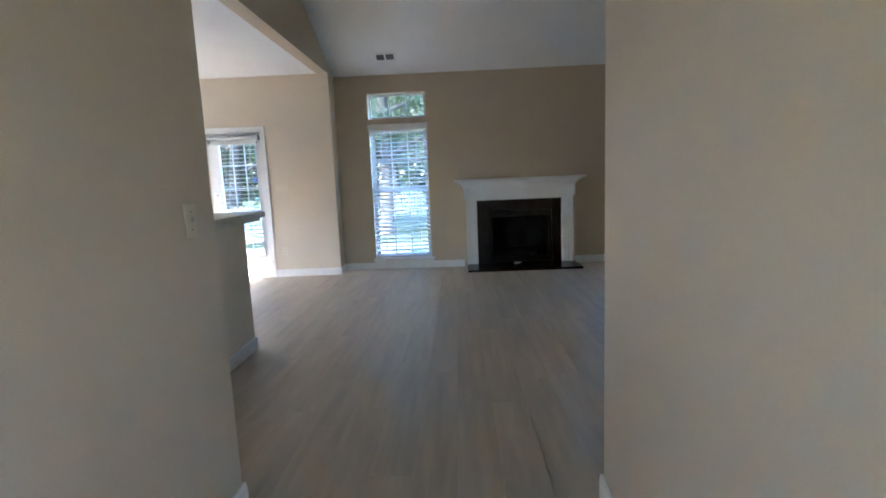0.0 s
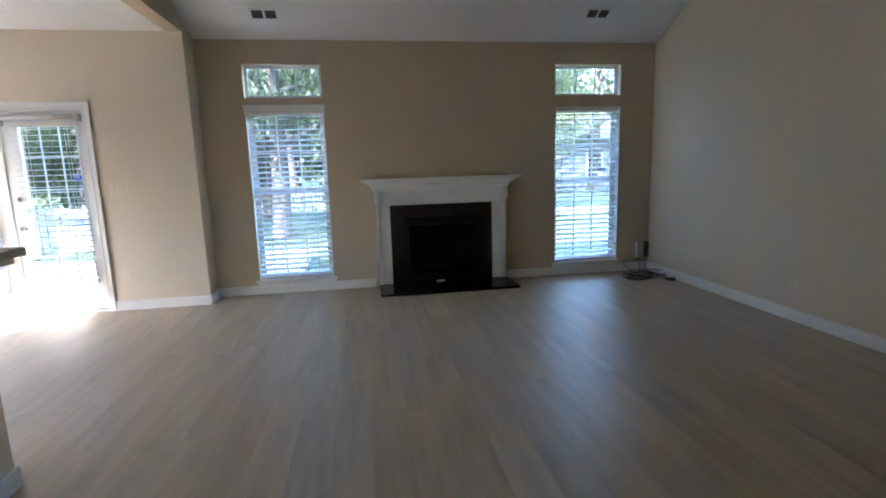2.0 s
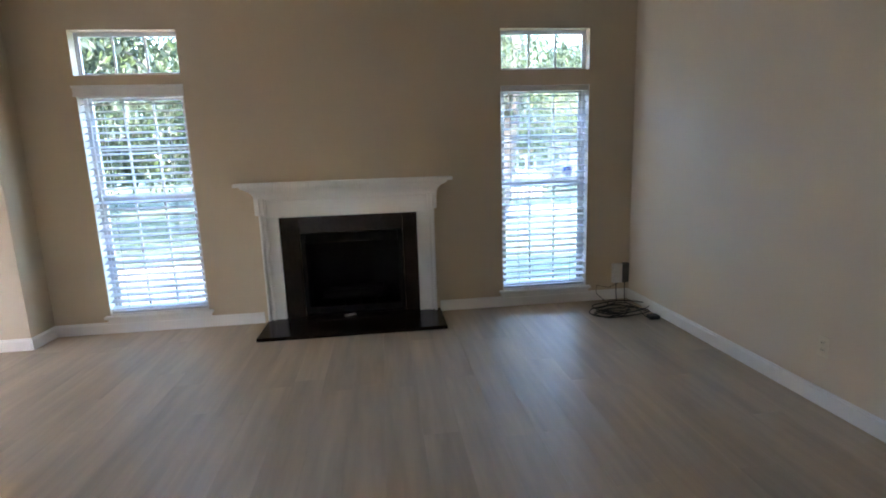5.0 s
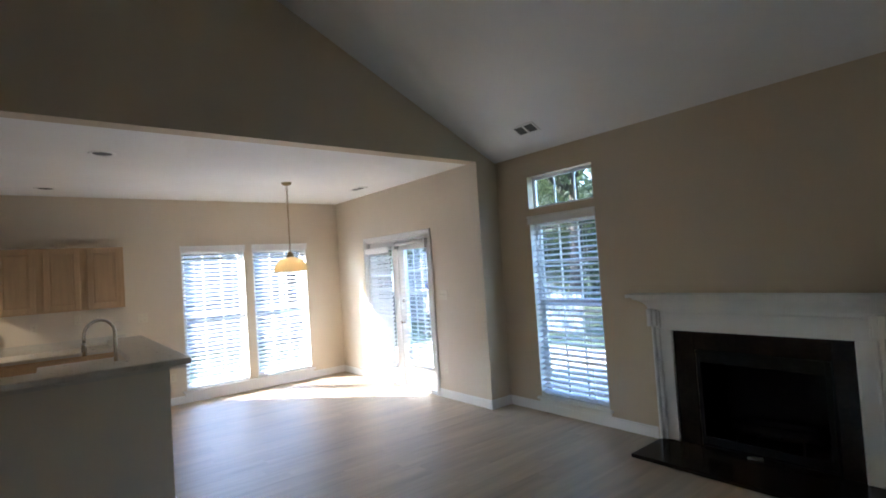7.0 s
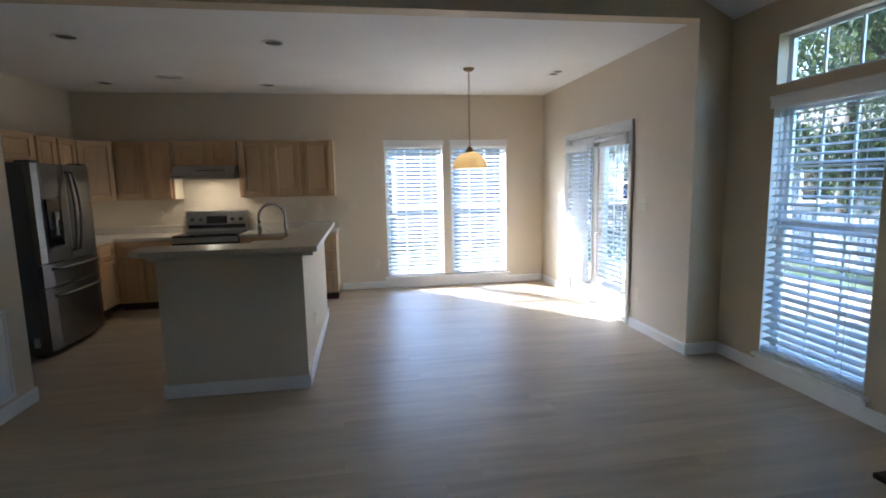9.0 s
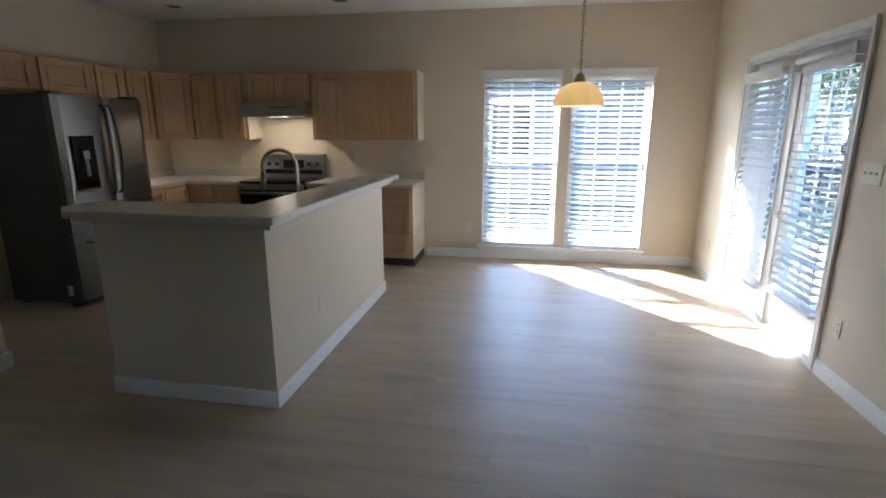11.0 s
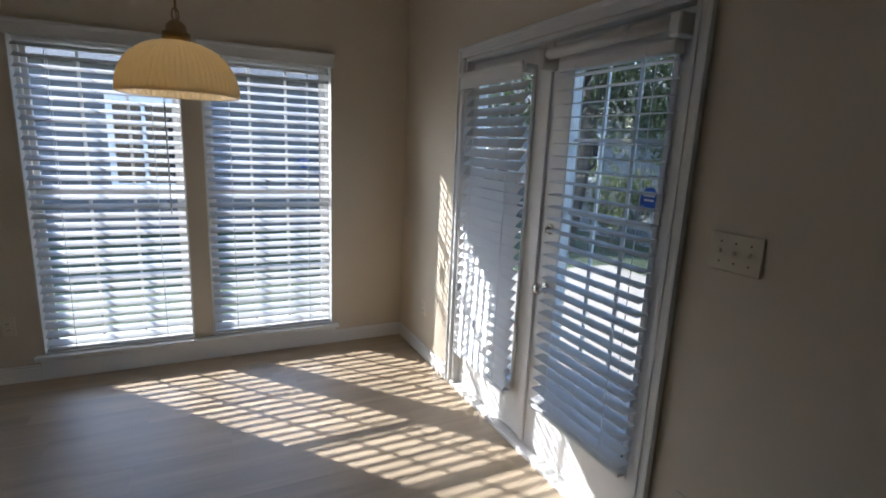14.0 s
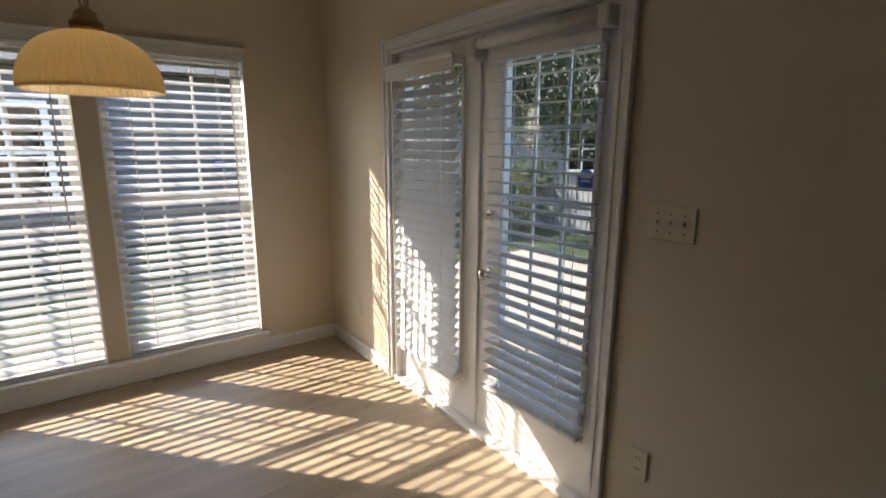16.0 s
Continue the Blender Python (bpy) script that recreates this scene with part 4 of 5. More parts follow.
# ---- island ----
def island():
    c = thing("kitchen_island", (-2.2, 3.7, 0), "painted half-wall peninsula with a raised beige laminate bar top", "kitchen island")
    prism("half_wall", [(-1.21, 3.185), (-1.21, 4.18), (-3.26, 4.18), (-3.26, 4.06), (-1.33, 4.06), (-1.33, 3.185)], 0.0, 1.038, WALL_LIGHT, "z", c)
    out = [(-1.085, 3.14), (-1.085, 4.30), (-3.42, 4.30), (-3.42, 3.99), (-1.45, 3.99), (-1.45, 3.02), (-1.20, 3.02)]
    prism("bar_top", out, 1.039, 1.081, LAMINATE, "z", c, 0.008)
    prism("bar_edge", [(-1.12, 3.16), (-1.12, 4.265), (-3.27, 4.265), (-3.27, 4.1805), (-1.2095, 4.1805), (-1.2095, 3.16)], 1.012, 1.0385, LAMINATE, "z", c)
    h = 0.10
    boxes("baseboard", [(-1.2095, -1.195, 3.17, 4.195, 0, h), (-3.26, -1.2095, 4.1805, 4.195, 0, h), (-1.34, -1.195, 3.17, 3.1845, 0, h), (-3.275, -3.2605, 4.05, 4.195, 0, h)], TRIM, c, bevel=0.004)
    box("sink_cabinet", -3.20, -1.335, 3.46, 4.055, 0.10, 0.872, OAK, c)
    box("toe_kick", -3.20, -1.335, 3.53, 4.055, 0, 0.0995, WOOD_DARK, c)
    for k in range(4):
        panel_door(c, (-1.36 - 0.46 * k - 0.45, 3.46), (1, 0, 0), 0.45, 0.115, 0.56, (0.04, 0.5))
    sx0, sx1, sy0, sy1 = -2.45, -1.70, 3.52, 3.88
    boxes("counter", [(-3.23, sx0, 3.43, 4.056, 0.873, 0.911), (sx1, -1.334, 3.43, 4.056, 0.873, 0.911), (sx0, sx1, 3.43, sy0, 0.873, 0.911), (sx0, sx1, sy1, 4.056, 0.873, 0.911)], LAMINATE, c)
    boxes("sink", [(sx0 + 0.002, sx1 - 0.002, sy0 + 0.002, sy1 - 0.002, 0.70, 0.71), (sx0, sx0 + 0.02, sy0, sy1, 0.71, 0.918), (sx1 - 0.02, sx1, sy0, sy1, 0.71, 0.918), (sx0 + 0.0205, sx1 - 0.0205, sy0, sy0 + 0.02, 0.71, 0.918), (sx0 + 0.0205, sx1 - 0.0205, sy1 - 0.02, sy1, 0.71, 0.918)], ALMOND, c, bevel=0.003)
    f = thing("kitchen_faucet", (-2.1, 3.945, 0.912), "brushed nickel gooseneck faucet with a pull-down head", "faucet")
    a, b = Vector((-2.10, 3.945, 0)), Vector((-2.03, 3.735, 0))
    lathe("base", [(0.0001, 0.06), (0.02, 0.06), (0.024, 0.03), (0.03, 0.006), (0.03, 0.0)], NICKEL, f, (a.x, a.y, 0.912), None, 20)
    pts = [(a.x, a.y, 0.94), (a.x, a.y, 1.10), (a.x, a.y, 1.24)]
    for k in range(1, 13):
        q = math.pi * k / 12
        p = a.lerp(b, (1 - math.cos(q)) / 2)
        pts.append((p.x, p.y, 1.24 + 0.112 * math.sin(q)))
    pts.append((b.x, b.y, 1.19))
    tube("neck", pts, 0.0125, NICKEL, f, 14)
    tube("spray_head", [(b.x, b.y, 1.19), (b.x, b.y, 1.15), (b.x, b.y, 1.085)], 0.018, NICKEL, f, 14)
    tube("lever", [(a.x - 0.02, a.y, 0.985), (a.x - 0.05, a.y, 0.995), (a.x - 0.10, a.y, 1.03)], 0.007, NICKEL, f, 8)


island()


# ---- pendant ----
def pendant():
    px, py, z0 = -3.06, 5.835, 1.660
    c = thing("pendant_lamp", (px, py, z0), "amber ribbed-glass dome pendant lamp, lit, on a brass chain", "pendant lamp")
    outer = []
    R, H = 0.188, 0.172
    for k in range(13):
        q = (math.pi / 2) * k / 12
        outer.append((max(0.035, R * math.cos(q) ** 0.85), z0 + 0.004 + H * math.sin(q) ** 0.95))
    outer = [p for p in outer if p[0] > 0.034]
    inner = [(r - 0.003, z - 0.002) for r, z in outer]
    lathe("shade", outer + inner[::-1] + [outer[0]], SHADE, c, (px, py, 0), None, 132, 0.022, False)
    lathe("shade_rim", [(R + 0.001, z0 + 0.010), (R + 0.004, z0 + 0.004), (R + 0.002, z0 - 0.001), (R - 0.008, z0 + 0.001)], SHADE, c, (px, py, 0), None, 64)
    lathe("cap", [(0.0001, z0 + 0.245), (0.012, z0 + 0.242), (0.03, z0 + 0.225), (0.034, z0 + 0.204), (0.044, z0 + 0.200), (0.044, z0 + 0.178), (0.036, z0 + 0.173)], BRONZE, c, (px, py, 0), None, 32)
    lathe("bulb", [(0.0001, z0 + 0.045), (0.018, z0 + 0.048), (0.029, z0 + 0.066), (0.027, z0 + 0.085), (0.014, z0 + 0.115), (0.013, z0 + 0.15)], BULB, c, (px, py, 0), None, 20)
    lathe("canopy", [(0.0001, 2.70), (0.02, 2.702), (0.05, 2.715), (0.062, 2.735), (0.062, 2.7395)], BRONZE, c, (px, py, 0), None, 32)
    bm = bmesh.new()
    z, k = z0 + 0.258, 0
    while z < 2.70:
        side = k % 2
        pts = []
        for i in range(12):
            q = math.tau * i / 12
            u, v = 0.0105 * math.cos(q), 0.021 * math.sin(q)
            pts.append((px + (u if side else 0), py + (0 if side else u), z + v))
        add_tube(bm, pts, 0.0026, 5, True)
        z += 0.0335
        k += 1
    add_tube(bm, [(px + 0.003 * math.sin(6 * q), py + 0.003 * math.cos(6 * q), z0 + 0.24 + (2.70 - z0 - 0.24) * q) for q in (i / 30 for i in range(31))], 0.0022, 6)
    finish("chain", bm, BRONZE, c, smooth=True)


pendant()
_l = bpy.data.lights.new("pendant_bulb", "POINT")
_l.energy, _l.color, _l.shadow_soft_size = 0.09, (1.0, 0.82, 0.56), 0.035
new("pendant_bulb", _l).matrix_world = pose(-3.06, 5.83, 1.66)


# ---- plates, vents, recessed lights ----
def plate(kind, at, normal, gangs=1, label="", w=None):
    """A wall plate with toggles or sockets; normal: x, -x, y or -y, the way it faces."""
    rz = {"y": math.pi, "-y": 0, "x": math.pi / 2, "-x": -math.pi / 2}[normal]
    m = Matrix.Translation(at) @ Matrix.Rotation(rz, 4, "Z")
    width = w or (0.07 + 0.046 * (gangs - 1))
    c = thing("light_switch" if kind == "switch" else "wall_outlet", at, label or ("almond toggle switch plate on the wall" if kind == "switch" else "almond duplex outlet plate on the wall"), "switch" if kind == "switch" else "outlet", group="wall plates")

    def part(name, rows, mat, bevel):
        for r in rows:
            bm = bmesh.new()
            add_box(bm, *r, bevel=bevel)
            bmesh.ops.transform(bm, matrix=m, verts=bm.verts)
            finish(name, bm, mat, c)
    part("plate", [(-width / 2, width / 2, -0.007, -0.0005, -0.058, 0.058)], ALMOND, 0.003)
    xs = [(-(gangs - 1) / 2 + k) * 0.046 for k in range(gangs)]
    if kind == "switch":
        part("toggle", [(x - 0.005, x + 0.005, -0.02, -0.007, -0.004, 0.010) for x in xs], ALMOND, 0.002)
        part("screw", [(x - 0.003, x + 0.003, -0.0085, -0.007, z - 0.003, z + 0.003) for x in xs for z in (-0.03, 0.03)], BRONZE, 0.001)
    else:
        part("socket", [(x - 0.016, x + 0.016, -0.009, -0.007, z - 0.013, z + 0.013) for x in xs for z in (-0.02, 0.02)], ALMOND, 0.003)
        part("slot", [(x + s - 0.0012, x + s + 0.0012, -0.0096, -0.009, z - 0.004, z + 0.006) for x in xs for z in (-0.02, 0.02) for s in (-0.006, 0.006)], DARK, 0.0)


plate("switch", (-1.985, DINE, 1.255), "-y", 3, "almond three-gang toggle switch plate", 0.165)
plate("outlet", (-2.02, DINE, 0.358), "-y")
plate("outlet", (-1.835, 4.18, 0.38), "y")
plate("switch", (WEST, 4.48, 1.19), "x", 2)
plate("outlet", (WEST, 4.80, 0.36), "x")
plate("outlet", (WEST, 3.39, 1.185), "x")
plate("outlet", (WEST, 3.80, 1.24), "x", 1, "white outlet plate over the kitchen counter")
plate("switch", (WEST, 4.03, 1.19), "x")
plate("outlet", (WEST, 1.95, 1.15), "x")
plate("switch", (HALL_W, 2.07, 1.17), "x")
plate("outlet", (EAST, 5.42, 0.335), "-x")
plate("outlet", (-4.25, DINE, 0.36), "-y")


def can_light(x, y):
    c = thing("recessed_light", (x, y, LOW), "recessed ceiling light with a white trim ring, off", "ceiling light", group="recessed ceiling lights")
    lathe("trim_ring", [(0.102, LOW - 0.0005), (0.10, LOW - 0.006), (0.080, LOW - 0.008), (0.074, LOW - 0.002)], TRIM, c, (x, y, 0), None, 32)
    # Disc in the shadow grey: the can's inner shade is painted on.
    lathe("lamp", [(0.0001, LOW - 0.0025), (0.05, LOW - 0.003), (0.073, LOW - 0.0012)], VENT_DARK, c, (x, y, 0), None, 28)


for x, y in ((-2.22, 3.92), (-4.12, 3.54), (-4.08, 1.72), (-2.17, 2.31)):
    can_light(x, y)


def register(at, w, h, slope=0.0, turn=0.0, label="white ceiling air register, louvre shade painted dark grey"):
    c = thing("air_register", at, label, "vent", group="ceiling air registers")
    m = Matrix.Translation(at) @ Matrix.Rotation(slope, 4, "X") @ Matrix.Rotation(turn, 4, "Z")

    def part(name, rows, mat, rot=None):
        bm = bmesh.new()
        for r in rows:
            add_box(bm, *r, bevel=0.0015)
        bmesh.ops.transform(bm, matrix=m, verts=bm.verts)
        finish(name, bm, mat, c)
    # Backing and louvres carry the register's inner shade as colour.
    part("backing", [(-w / 2 + 0.012, w / 2 - 0.012, -h / 2 + 0.012, h / 2 - 0.012, -0.004, -0.001)], VENT_DARK)
    part("frame", [(-w / 2, w / 2, -h / 2, -h / 2 + 0.02, -0.010, -0.0005), (-w / 2, w / 2, h / 2 - 0.02, h / 2, -0.010, -0.0005), (-w / 2, -w / 2 + 0.02, -h / 2 + 0.0205, h / 2 - 0.0205, -0.010, -0.0005),
                   (w / 2 - 0.02, w / 2, -h / 2 + 0.0205, h / 2 - 0.0205, -0.010, -0.0005), (-0.012, 0.012, -h / 2 + 0.0205, h / 2 - 0.0205, -0.010, -0.0005)], TRIM)
    n = int((h - 0.04) / 0.016)
    part("louvre", [(s0, s1, -h / 2 + 0.024 + k * 0.016, -h / 2 + 0.028 + k * 0.016, -0.008, -0.0045) for k in range(n) for s0, s1 in ((-w / 2 + 0.021, -0.013), (0.013, w / 2 - 0.021))], VENT_DARK)


sl = -math.atan(SLOPE)
for x, y in ((-0.46, 7.27), (3.0, 7.19)):
    register((x, y, LOW + SLOPE * (NORTH - y)), 0.27, 0.15, sl)
register((-3.71, 2.56, LOW), 0.15, 0.28)
register((-3.19, 6.89, LOW), 0.28, 0.14)

c = thing("return_air_grille", (-0.87, SOUTH, 0.12), "white return air grille with fine louvres on the wall", "vent")
gx0, gx1, gz0, gz1 = -1.17, -0.56, 0.125, 0.735
boxes("frame", [(gx0, gx1, SOUTH + 0.0005, SOUTH + 0.012, gz0, gz0 + 0.03), (gx0, gx1, SOUTH + 0.0005, SOUTH + 0.012, gz1 - 0.03, gz1), (gx0, gx0 + 0.03, SOUTH + 0.0005, SOUTH + 0.012, gz0 + 0.0305, gz1 - 0.0305), (gx1 - 0.03, gx1, SOUTH + 0.0005, SOUTH + 0.012, gz0 + 0.0305, gz1 - 0.0305)], TRIM, c, bevel=0.003)
# Shade behind the louvres, painted on a flat backing.
box("backing", gx0 + 0.02, gx1 - 0.02, SOUTH + 0.0005, SOUTH + 0.002, gz0 + 0.02, gz1 - 0.02, VENT_DARK, c)
bm = bmesh.new()
for k in range(36):
    add_box(bm, gx0 + 0.0305, gx1 - 0.0305, -0.0008, 0.0008, -0.007, 0.007, Matrix.Translation((0, SOUTH + 0.007, gz0 + 0.038 + k * 0.0152)) @ Matrix.Rotation(0.7, 4, "X"))
finish("louvre", bm, TRIM, c)

# ---- utility box and cables in the corner ----
c = thing("cable_box", (3.80, NORTH, 0.2), "white cable junction box low on the wall", "junction box")
box("body", 3.765, 3.855, NORTH - 0.05, NORTH - 0.0005, 0.17, 0.355, WHITE_P, c, 0.006, 2)
box("adapter", 3.862, 3.925, NORTH - 0.045, NORTH - 0.0005, 0.17, 0.36, CASE, c, 0.006, 2)
rnd = random.Random(4)
bm = bmesh.new()
for k in range(8):
    cx, cy, r = 3.60 + rnd.uniform(-0.09, 0.09), 7.20 + rnd.uniform(-0.10, 0.08), rnd.uniform(0.10, 0.22)
    a, b, tilt = rnd.uniform(0.9, 1.3), rnd.uniform(0.45, 0.95), rnd.uniform(0, 0.12)
    pts = [(cx + r * (a + 0.12 * math.sin(3 * q + k)) * math.cos(q + k), cy + r * (b + 0.12 * math.sin(2 * q + 2 * k)) * math.sin(q + k), 0.006 + 0.005 * k + tilt * r * (1 + math.sin(q + 2 * k))) for q in (math.tau * i / 44 for i in range(44))]
    add_tube(bm, pts, 0.0045, 6, True)
add_tube(bm, [(3.80, NORTH - 0.03, 0.17), (3.79, NORTH - 0.06, 0.10), (3.75, 7.45, 0.03), (3.66, 7.36, 0.012), (3.55, 7.30, 0.02)], 0.004, 6)
add_tube(bm, [(3.89, NORTH - 0.03, 0.17), (3.87, NORTH - 0.07, 0.08), (3.82, 7.42, 0.02), (3.84, 7.2, 0.008), (3.80, 7.0, 0.008)], 0.004, 6)
add_tube(bm, [(3.83, NORTH - 0.03, 0.17), (3.72, NORTH - 0.05, 0.13), (3.60, NORTH - 0.04, 0.16), (3.58, NORTH - 0.08, 0.09), (3.64, 7.38, 0.02)], 0.003, 6)
tagged(finish("cable_coil", bm, DARK, smooth=True), "loose coil of dark cables on the plank floor", "cable")
c = thing("power_adapter", (3.84, 6.96, 0), "black power adapter lying among cables", "adapter")
box("brick", 3.80, 3.89, 6.92, 7.0, 0.0005, 0.035, DARK, c, 0.008, 2)


# ---- stickers on the glass ----
def sticker(at, axis):
    c = thing("window_sticker", at, "small blue octagonal sticker on the window glass", "sticker", group="window stickers")
    bm = bmesh.new()
    m = Matrix.Translation(at) @ (Matrix.Rotation(math.pi / 2, 4, "X") if axis == "y" else Matrix.Rotation(math.pi / 2, 4, "Y") @ Matrix.Rotation(math.pi / 2, 4, "Z"))
    bmesh.ops.create_cone(bm, cap_ends=True, segments=8, radius1=0.045, radius2=0.045, depth=0.0012, matrix=m @ Matrix.Rotation(math.pi / 8, 4, "Z"))
    finish("sheet", bm, BLUE, c)
    for v, w in ((0.012, 0.026), (-0.004, 0.022)):
        bm = bmesh.new()
        add_box(bm, -w, w, v - 0.0035, v + 0.0035, -0.0016, 0.0016, m)
        finish("print_bar", bm, WHITE_P, c)


sticker((-2.385, DINE + 0.062, 1.37), "y")
sticker((WEST - 0.115, 6.56, 1.37), "x")
sticker((3.36, NORTH + 0.115, 1.26), "y")

# ---- outdoors ----
def rough_ground():
    bm = bmesh.new()
    bmesh.ops.create_grid(bm, x_segments=2, y_segments=2, size=400)
    return structure(finish("ground", bm, GRASS_M, at=(0, 0, -0.25)), "mown lawn", "ground")


rough_ground()
structure(prism("patio", [(-6.5, DINE + 0.16), (-0.6, DINE + 0.16), (-0.6, 11.3), (-6.5, 11.3)], -0.26, -0.10, CONCRETE, "z", None, 0.01), "pale concrete patio slab", "patio")
structure(boxes("path", [(2.0, 60.0, 17.0, 19.4, -0.26, -0.22)], CONCRETE), "pale concrete drive", "path")


def house(at, w, d, h, rise, turn, wall_mat, label):
    """A house with lapped siding, windows and a gabled roof; its long side w lies along its own x."""
    root = thing("house", at, label, "house")
    root.rotation_euler = (0, 0, turn)

    def part(name, bm, mat):
        me = bpy.data.meshes.new(name)
        bmesh.ops.recalc_face_normals(bm, faces=bm.faces)
        bm.to_mesh(me), bm.free()
        me.materials.append(mat)
        o = new(name, me)
        o.parent = root
        return o
    bm = bmesh.new()
    add_box(bm, -w / 2, w / 2, -d / 2, d / 2, -0.3, h)
    n = int(h / 0.18)
    for k in range(n):
        add_box(bm, -w / 2 - 0.02, w / 2 + 0.02, -d / 2 - 0.02, d / 2 + 0.02, k * 0.18, k * 0.18 + 0.15)
    part("wall", bm, wall_mat)
    bm = bmesh.new()
    a = [bm.verts.new(p) for p in ((-w / 2 - 0.4, -d / 2 - 0.4, h - 0.1), (-w / 2 - 0.4, d / 2 + 0.4, h - 0.1), (-w / 2 - 0.4, 0, h + rise))]
    b = [bm.verts.new((w / 2 + 0.4, v.co.y, v.co.z)) for v in a]
    bm.faces.new(a), bm.faces.new(b)
    for k in range(3):
        bm.faces.new((a[k], a[(k + 1) % 3], b[(k + 1) % 3], b[k]))
    part("roof", bm, SHINGLE)
    for k in range(3):
        x = -w / 2 + w * (k + 0.5) / 3
        for s in (-1, 1):
            y = s * (d / 2 + 0.03)
            bm = bmesh.new()
            for q in ((x - 0.55, x - 0.45), (x + 0.45, x + 0.55), (x - 0.03, x + 0.03)):
                add_box(bm, *q, y - 0.04, y + 0.04, 0.9, 2.3)
            for q in ((0.8, 0.9), (2.3, 2.4), (1.57, 1.63)):
                add_box(bm, x - 0.55, x + 0.55, y - 0.039, y + 0.039, *q)
            part("window", bm, TRIM)
            bm = bmesh.new()
            add_box(bm, x - 0.45, x + 0.45, y - 0.02, y + 0.02, 0.9, 2.3)
            part("pane", bm, BLACK)
    return root


house((-17.5, 21.5, -0.25), 10, 8, 3.2, 2.0, radians(35), SIDING_PALE, "grey lap-sided house in shade with a shingle roof")
house((-15.5, 5.0, -0.25), 13, 8, 3.0, 1.8, radians(90), SIDING, "pale grey lap-sided neighbouring house")
house((9.0, 34.0, -0.25), 14, 9, 3.0, 2.2, radians(4), SIDING, "grey lap-sided house across the lawn")


def fence(x0, x1, y, mat, half, label):
    c = thing("picket_fence", ((x0 + x1) / 2, y, -0.25), label, "fence")
    me = bpy.data.meshes.new("picket")
    bm = bmesh.new()
    vs = [bm.verts.new(p) for p in ((-half, 0, 0), (half, 0, 0), (half, 0, 0.9), (0, 0, 1.0), (-half, 0, 0.9))]
    f = bm.faces.new(vs)
    r = bmesh.ops.extrude_face_region(bm, geom=[f])
    bmesh.ops.translate(bm, vec=(0, 0.02, 0), verts=[v for v in r["geom"] if isinstance(v, bmesh.types.BMVert)])
    bmesh.ops.recalc_face_normals(bm, faces=bm.faces)
    bm.to_mesh(me), bm.free()
    me.materials.append(mat)
    n = int((x1 - x0) / 0.14)
    for k in range(n):
        o = new("picket", me)
        o.parent = c
        o.location = (x0 + k * 0.14 - (x0 + x1) / 2, 0, 0.02)
    boxes("rail", [(x0, x1, y + 0.021, y + 0.05, z - 0.25, z - 0.17) for z in (0.25, 0.75)], mat, c)


# Near fence: its shade is in the board colour, not cast.
fence(-16.0, -4.5, 13.6, FENCE_GREY, 0.062, "board fence with pointed tops, tree shade put into its grey")
fence(-4.3, 8.0, 22.0, FENCE_M, 0.035, "white picket fence along the lawn")


def leaf_cloud(bm, centre, r, count, size, rnd, squash=0.8):
    for _ in range(count):
        d = Vector((rnd.gauss(0, 1), rnd.gauss(0, 1), rnd.gauss(0, 1) * squash)).normalized() * r * rnd.uniform(0.35, 1.0)
        p = Vector(centre) + d
        m = Matrix.Translation(p) @ Euler((rnd.uniform(0, 6), rnd.uniform(0, 6), rnd.uniform(0, 6))).to_matrix().to_4x4()
        s = size * rnd.uniform(0.6, 1.3)
        vs = [bm.verts.new(m @ Vector(q)) for q in ((-s, 0, 0), (0, -s * 0.45, s * 0.1), (s, 0, 0), (0, s * 0.45, s * 0.1))]
        bm.faces.new(vs)


def tree(at, h, spread, seed, mat, clumps=40, leaves=430, low=0.35):
    rnd = random.Random(seed)
    c = thing("tree", at, "broad leafy tree with a rough brown trunk", "tree", group="trees beyond the lawn")
    base = Vector(at)
    top = base + Vector((rnd.uniform(-0.4, 0.4), rnd.uniform(-0.4, 0.4), h * 0.8))
    bm = bmesh.new()

    def limb(a, b, r0, r1):
        n, sides, rings = 5, 7, []
        d = (b - a).normalized()
        u = d.orthogonal().normalized()
        v = d.cross(u)
        bend = Vector((rnd.uniform(-1, 1), rnd.uniform(-1, 1), 0)) * (b - a).length * 0.06
        for k in range(n + 1):
            q = k / n
            p = a.lerp(b, q) + bend * math.sin(math.pi * q)
            r = r0 + (r1 - r0) * q
            rings.append([bm.verts.new(p + (u * math.cos(t) + v * math.sin(t)) * r) for t in (math.tau * i / sides for i in range(sides))])
        for x, y in zip(rings, rings[1:]):
            for i in range(sides):
                bm.faces.new((x[i], x[(i + 1) % sides], y[(i + 1) % sides], y[i]))
    limb(base, top, h * 0.028, h * 0.008)
    tips = [top]
    for k in range(9):
        q = rnd.uniform(low, 0.95)
        a = base.lerp(top, q)
        ang = k * 2.4 + rnd.uniform(-0.4, 0.4)
        b = a + Vector((math.cos(ang) * spread * rnd.uniform(0.5, 0.95), math.sin(ang) * spread * rnd.uniform(0.5, 0.95), h * rnd.uniform(0.06, 0.2)))
        limb(a, b, h * 0.010, h * 0.003)
        tips += [b, a.lerp(b, 0.6)]
    finish("trunk", bm, BARK, c, smooth=True)
    bm = bmesh.new()
    for k in range(clumps):
        t = tips[k % len(tips)] + Vector((rnd.gauss(0, 0.5), rnd.gauss(0, 0.5), rnd.gauss(0, 0.4)))
        leaf_cloud(bm, t, rnd.uniform(0.6, 1.3) * spread * 0.36, leaves, 0.075, rnd)
    finish("crown", bm, mat, c)


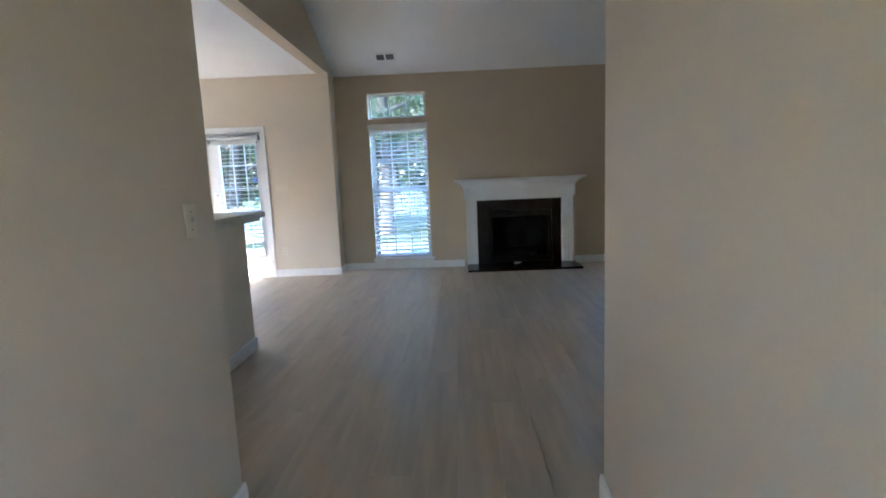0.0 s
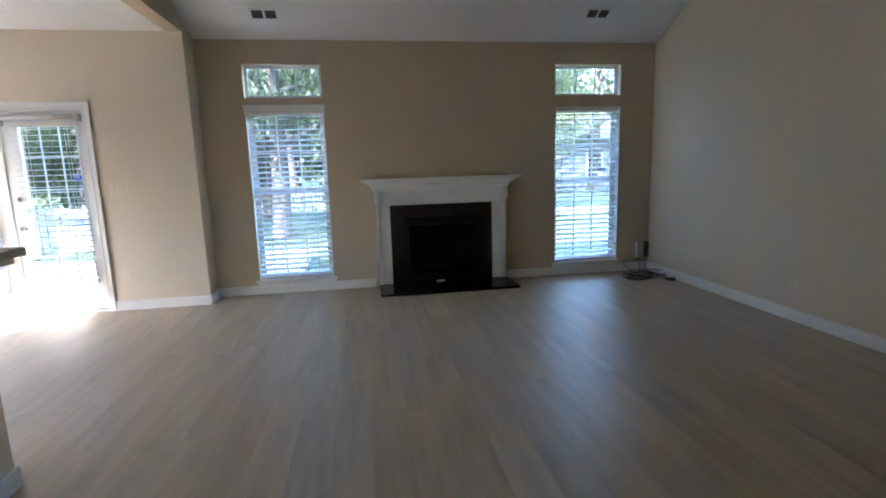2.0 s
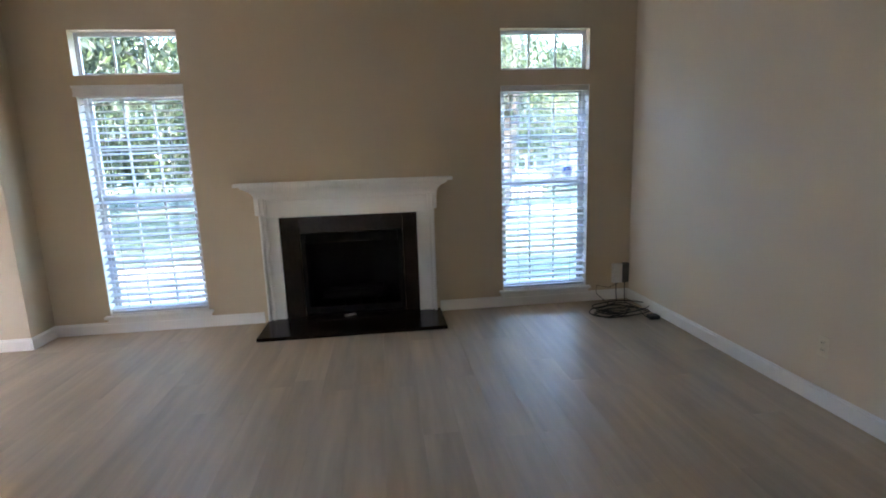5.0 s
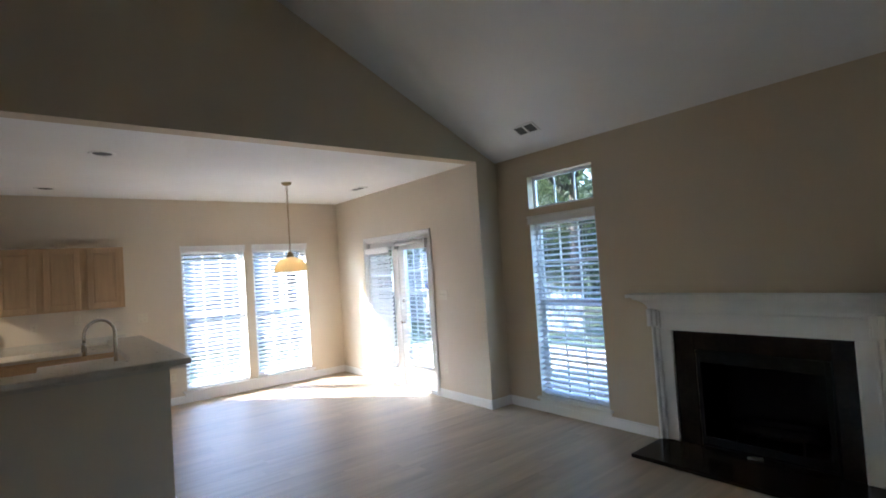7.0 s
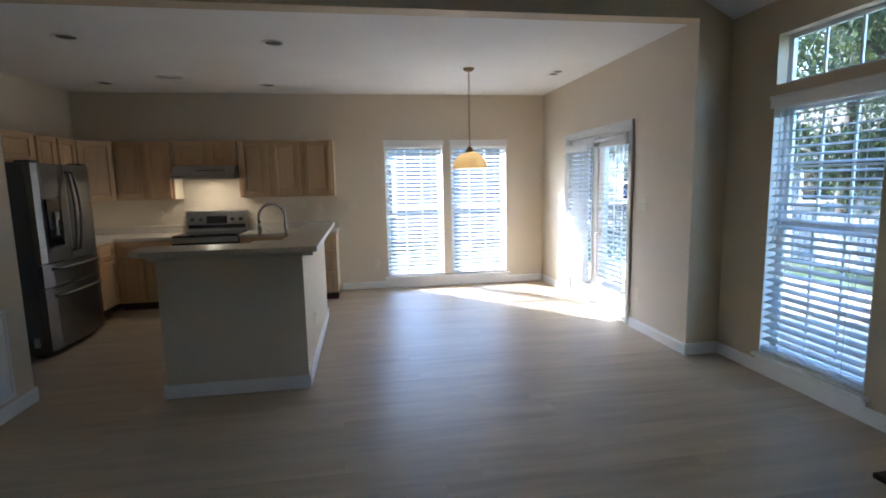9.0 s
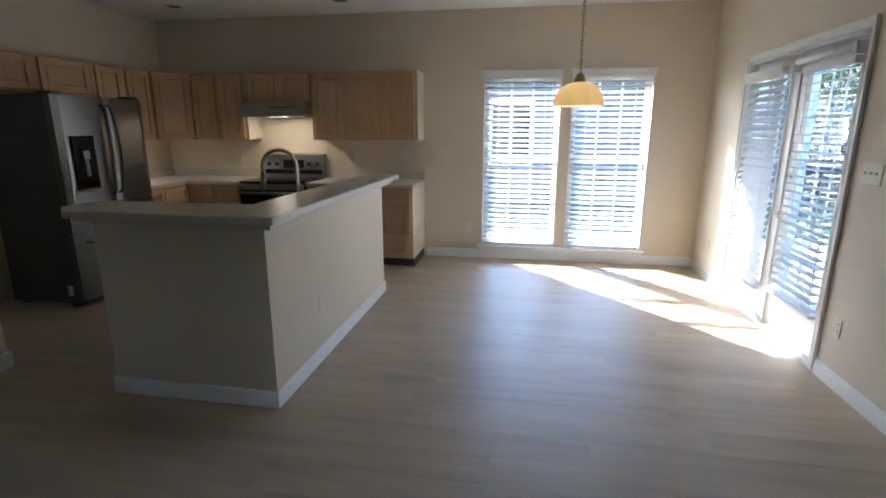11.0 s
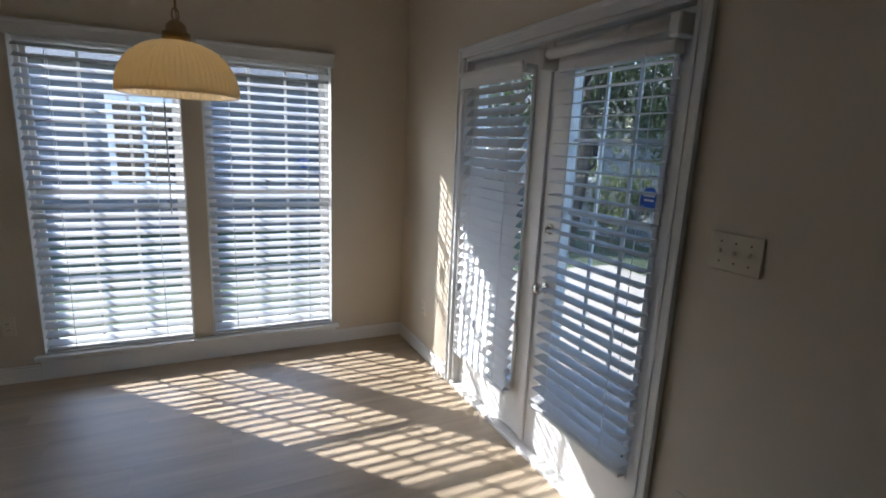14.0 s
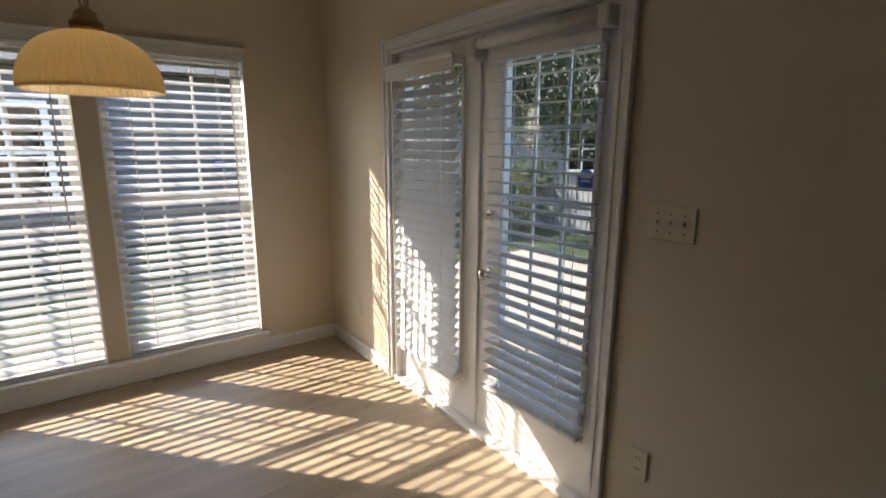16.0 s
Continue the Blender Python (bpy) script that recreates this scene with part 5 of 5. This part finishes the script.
for k, (x, y, h, s, m) in enumerate(((-6.8, 16.2, 8.5, 3.2, LEAF), (-9.2, 17.6, 7.5, 3.0, LEAF), (-8.3, 11.8, 9.0, 3.2, LEAF), (-1.6, 14.6, 9.0, 3.4, LEAF), (4.6, 16.0, 9.0, 3.4, LEAF), (-2.6, 19.0, 9.5, 3.6, LEAF), (2.0, 24.5, 10.0, 3.8, LEAF_PALE), (6.8, 23.0, 9.5, 3.6, LEAF_PALE), (-11.2, 24.0, 11.0, 4.0, LEAF),
                                      (12.5, 27.0, 10.5, 4.0, LEAF), (-15.0, 11.0, 7.0, 2.6, LEAF), (-19.5, 33.0, 12.0, 4.5, LEAF), (3.4, 36.0, 12.0, 5.0, LEAF), (-3.5, 33.0, 12.0, 5.0, LEAF), (17.0, 20.0, 10.0, 4.0, LEAF), (-8.0, 40.0, 13.0, 5.5, LEAF), (9.5, 44.0, 13.0, 5.5, LEAF), (-14.5, 31.0, 12.0, 5.0, LEAF), (-0.5, 28.5, 9.0, 4.2, LEAF), (5.0, 29.0, 9.0, 4.2, LEAF))):
    tree((x, y, -0.25), h, s, 11 + k, m, low=0.22)


def far_woods():
    """A belt of woods that closes the view past the lawns: leaning trunks and many leaf clumps."""
    rnd = random.Random(77)
    bm = bmesh.new()
    for k in range(150):
        x, y = -62 + k * 0.8 + rnd.uniform(-0.5, 0.5), rnd.uniform(50, 58)
        top = rnd.uniform(8, 13)
        for i in range(7):
            z = top * (i + 0.7) / 7
            leaf_cloud(bm, (x + rnd.gauss(0, 0.8), y + rnd.gauss(0, 0.8), z), rnd.uniform(1.3, 2.0), 60, 0.42, rnd)
    tagged(finish("far_woods", bm, LEAF), "dense belt of dark leafy woods beyond the lawns", "woods", kind="stuff")
    bm = bmesh.new()
    for k in range(90):
        y = -14 + k * 0.8 + rnd.uniform(-0.5, 0.5)
        x, top = rnd.uniform(-44, -38), rnd.uniform(8, 13)
        for i in range(7):
            leaf_cloud(bm, (x + rnd.gauss(0, 0.8), y + rnd.gauss(0, 0.8), top * (i + 0.7) / 7), rnd.uniform(1.3, 2.0), 50, 0.42, rnd)
    tagged(finish("far_woods", bm, LEAF), "dense belt of dark leafy woods behind the neighbouring house", "woods", kind="stuff")


far_woods()


def shrub(at, r, seed):
    rnd = random.Random(seed)
    c = thing("shrub", at, "pale green leafy shrub beside the fence", "shrub", group="shrubs")
    bm = bmesh.new()
    for k in range(7):
        a = rnd.uniform(0, 6.28)
        add_tube(bm, [(at[0], at[1], at[2]), (at[0] + math.cos(a) * r * 0.4, at[1] + math.sin(a) * r * 0.4, at[2] + r)], 0.012, 5)
    finish("stem", bm, BARK, c)
    bm = bmesh.new()
    for k in range(12):
        leaf_cloud(bm, (at[0] + rnd.gauss(0, r * 0.5), at[1] + rnd.gauss(0, r * 0.3), at[2] + r * rnd.uniform(0.5, 1.5)), r * 0.45, 90, 0.06, rnd)
    finish("foliage", bm, LEAF_PALE, c)


shrub((-8.4, 13.1, -0.25), 0.85, 3)
# ---- floor planks, running north ----
def planks():
    root = structure(thing("floor", (0, 3, 0), "grey-brown vinyl plank floor with faint joints", "floor"))
    rnd = random.Random(9)
    W, L = 0.1955, 1.38
    made = {}
    spots = []
    x = WEST
    while x < EAST - 0.001:
        xe = min(x + W, EAST)
        mid = (x + xe) / 2
        lo, hi = (HALL_S, NORTH) if HALL_W - 0.1 < mid < HALL_E + 0.1 else ((SOUTH, NORTH) if x > GRILLE_END and xe > BEAM else (KSOUTH, NORTH if xe > BEAM else DINE))
        if x > GRILLE_END and xe <= BEAM:
            lo = SOUTH
        y = lo - rnd.uniform(0.0, L * 0.8)
        while y < hi:
            a, b = max(y, lo), min(y + L, hi)
            if b - a > 0.01:
                spots.append((x, xe, round(a, 2), round(b, 2)))
            y += L
        x += W
    for x0, x1, a, b in spots:
        key = (round(x1 - x0, 3), round(b - a, 2))
        if key not in made:
            w, l = x1 - x0, b - a
            me = bpy.data.meshes.new("plank")
            bm = bmesh.new()
            g, e = 0.0001, 0.0003
            low = [bm.verts.new(p) for p in ((g, g, -0.006), (w - g, g, -0.006), (w - g, l - g, -0.006), (g, l - g, -0.006))]
            up = [bm.verts.new((v.co.x, v.co.y, -0.0009)) for v in low]
            t = [bm.verts.new(p) for p in ((e, e, 0), (w - e, e, 0), (w - e, l - e, 0), (e, l - e, 0))]
            bm.faces.new(t)
            for p, q in ((low, up), (up, t)):
                for k in range(4):
                    bm.faces.new((p[k], p[(k + 1) % 4], q[(k + 1) % 4], q[k]))
            bmesh.ops.recalc_face_normals(bm, faces=bm.faces)
            bm.to_mesh(me), bm.free()
            me.materials.append(PLANK)
            made[key] = me
        o = new("plank", made[key])
        o.parent = root
        o.matrix_parent_inverse = Matrix.Translation((0, -3, 0))
        o.location = (x0, a, 0)


planks()
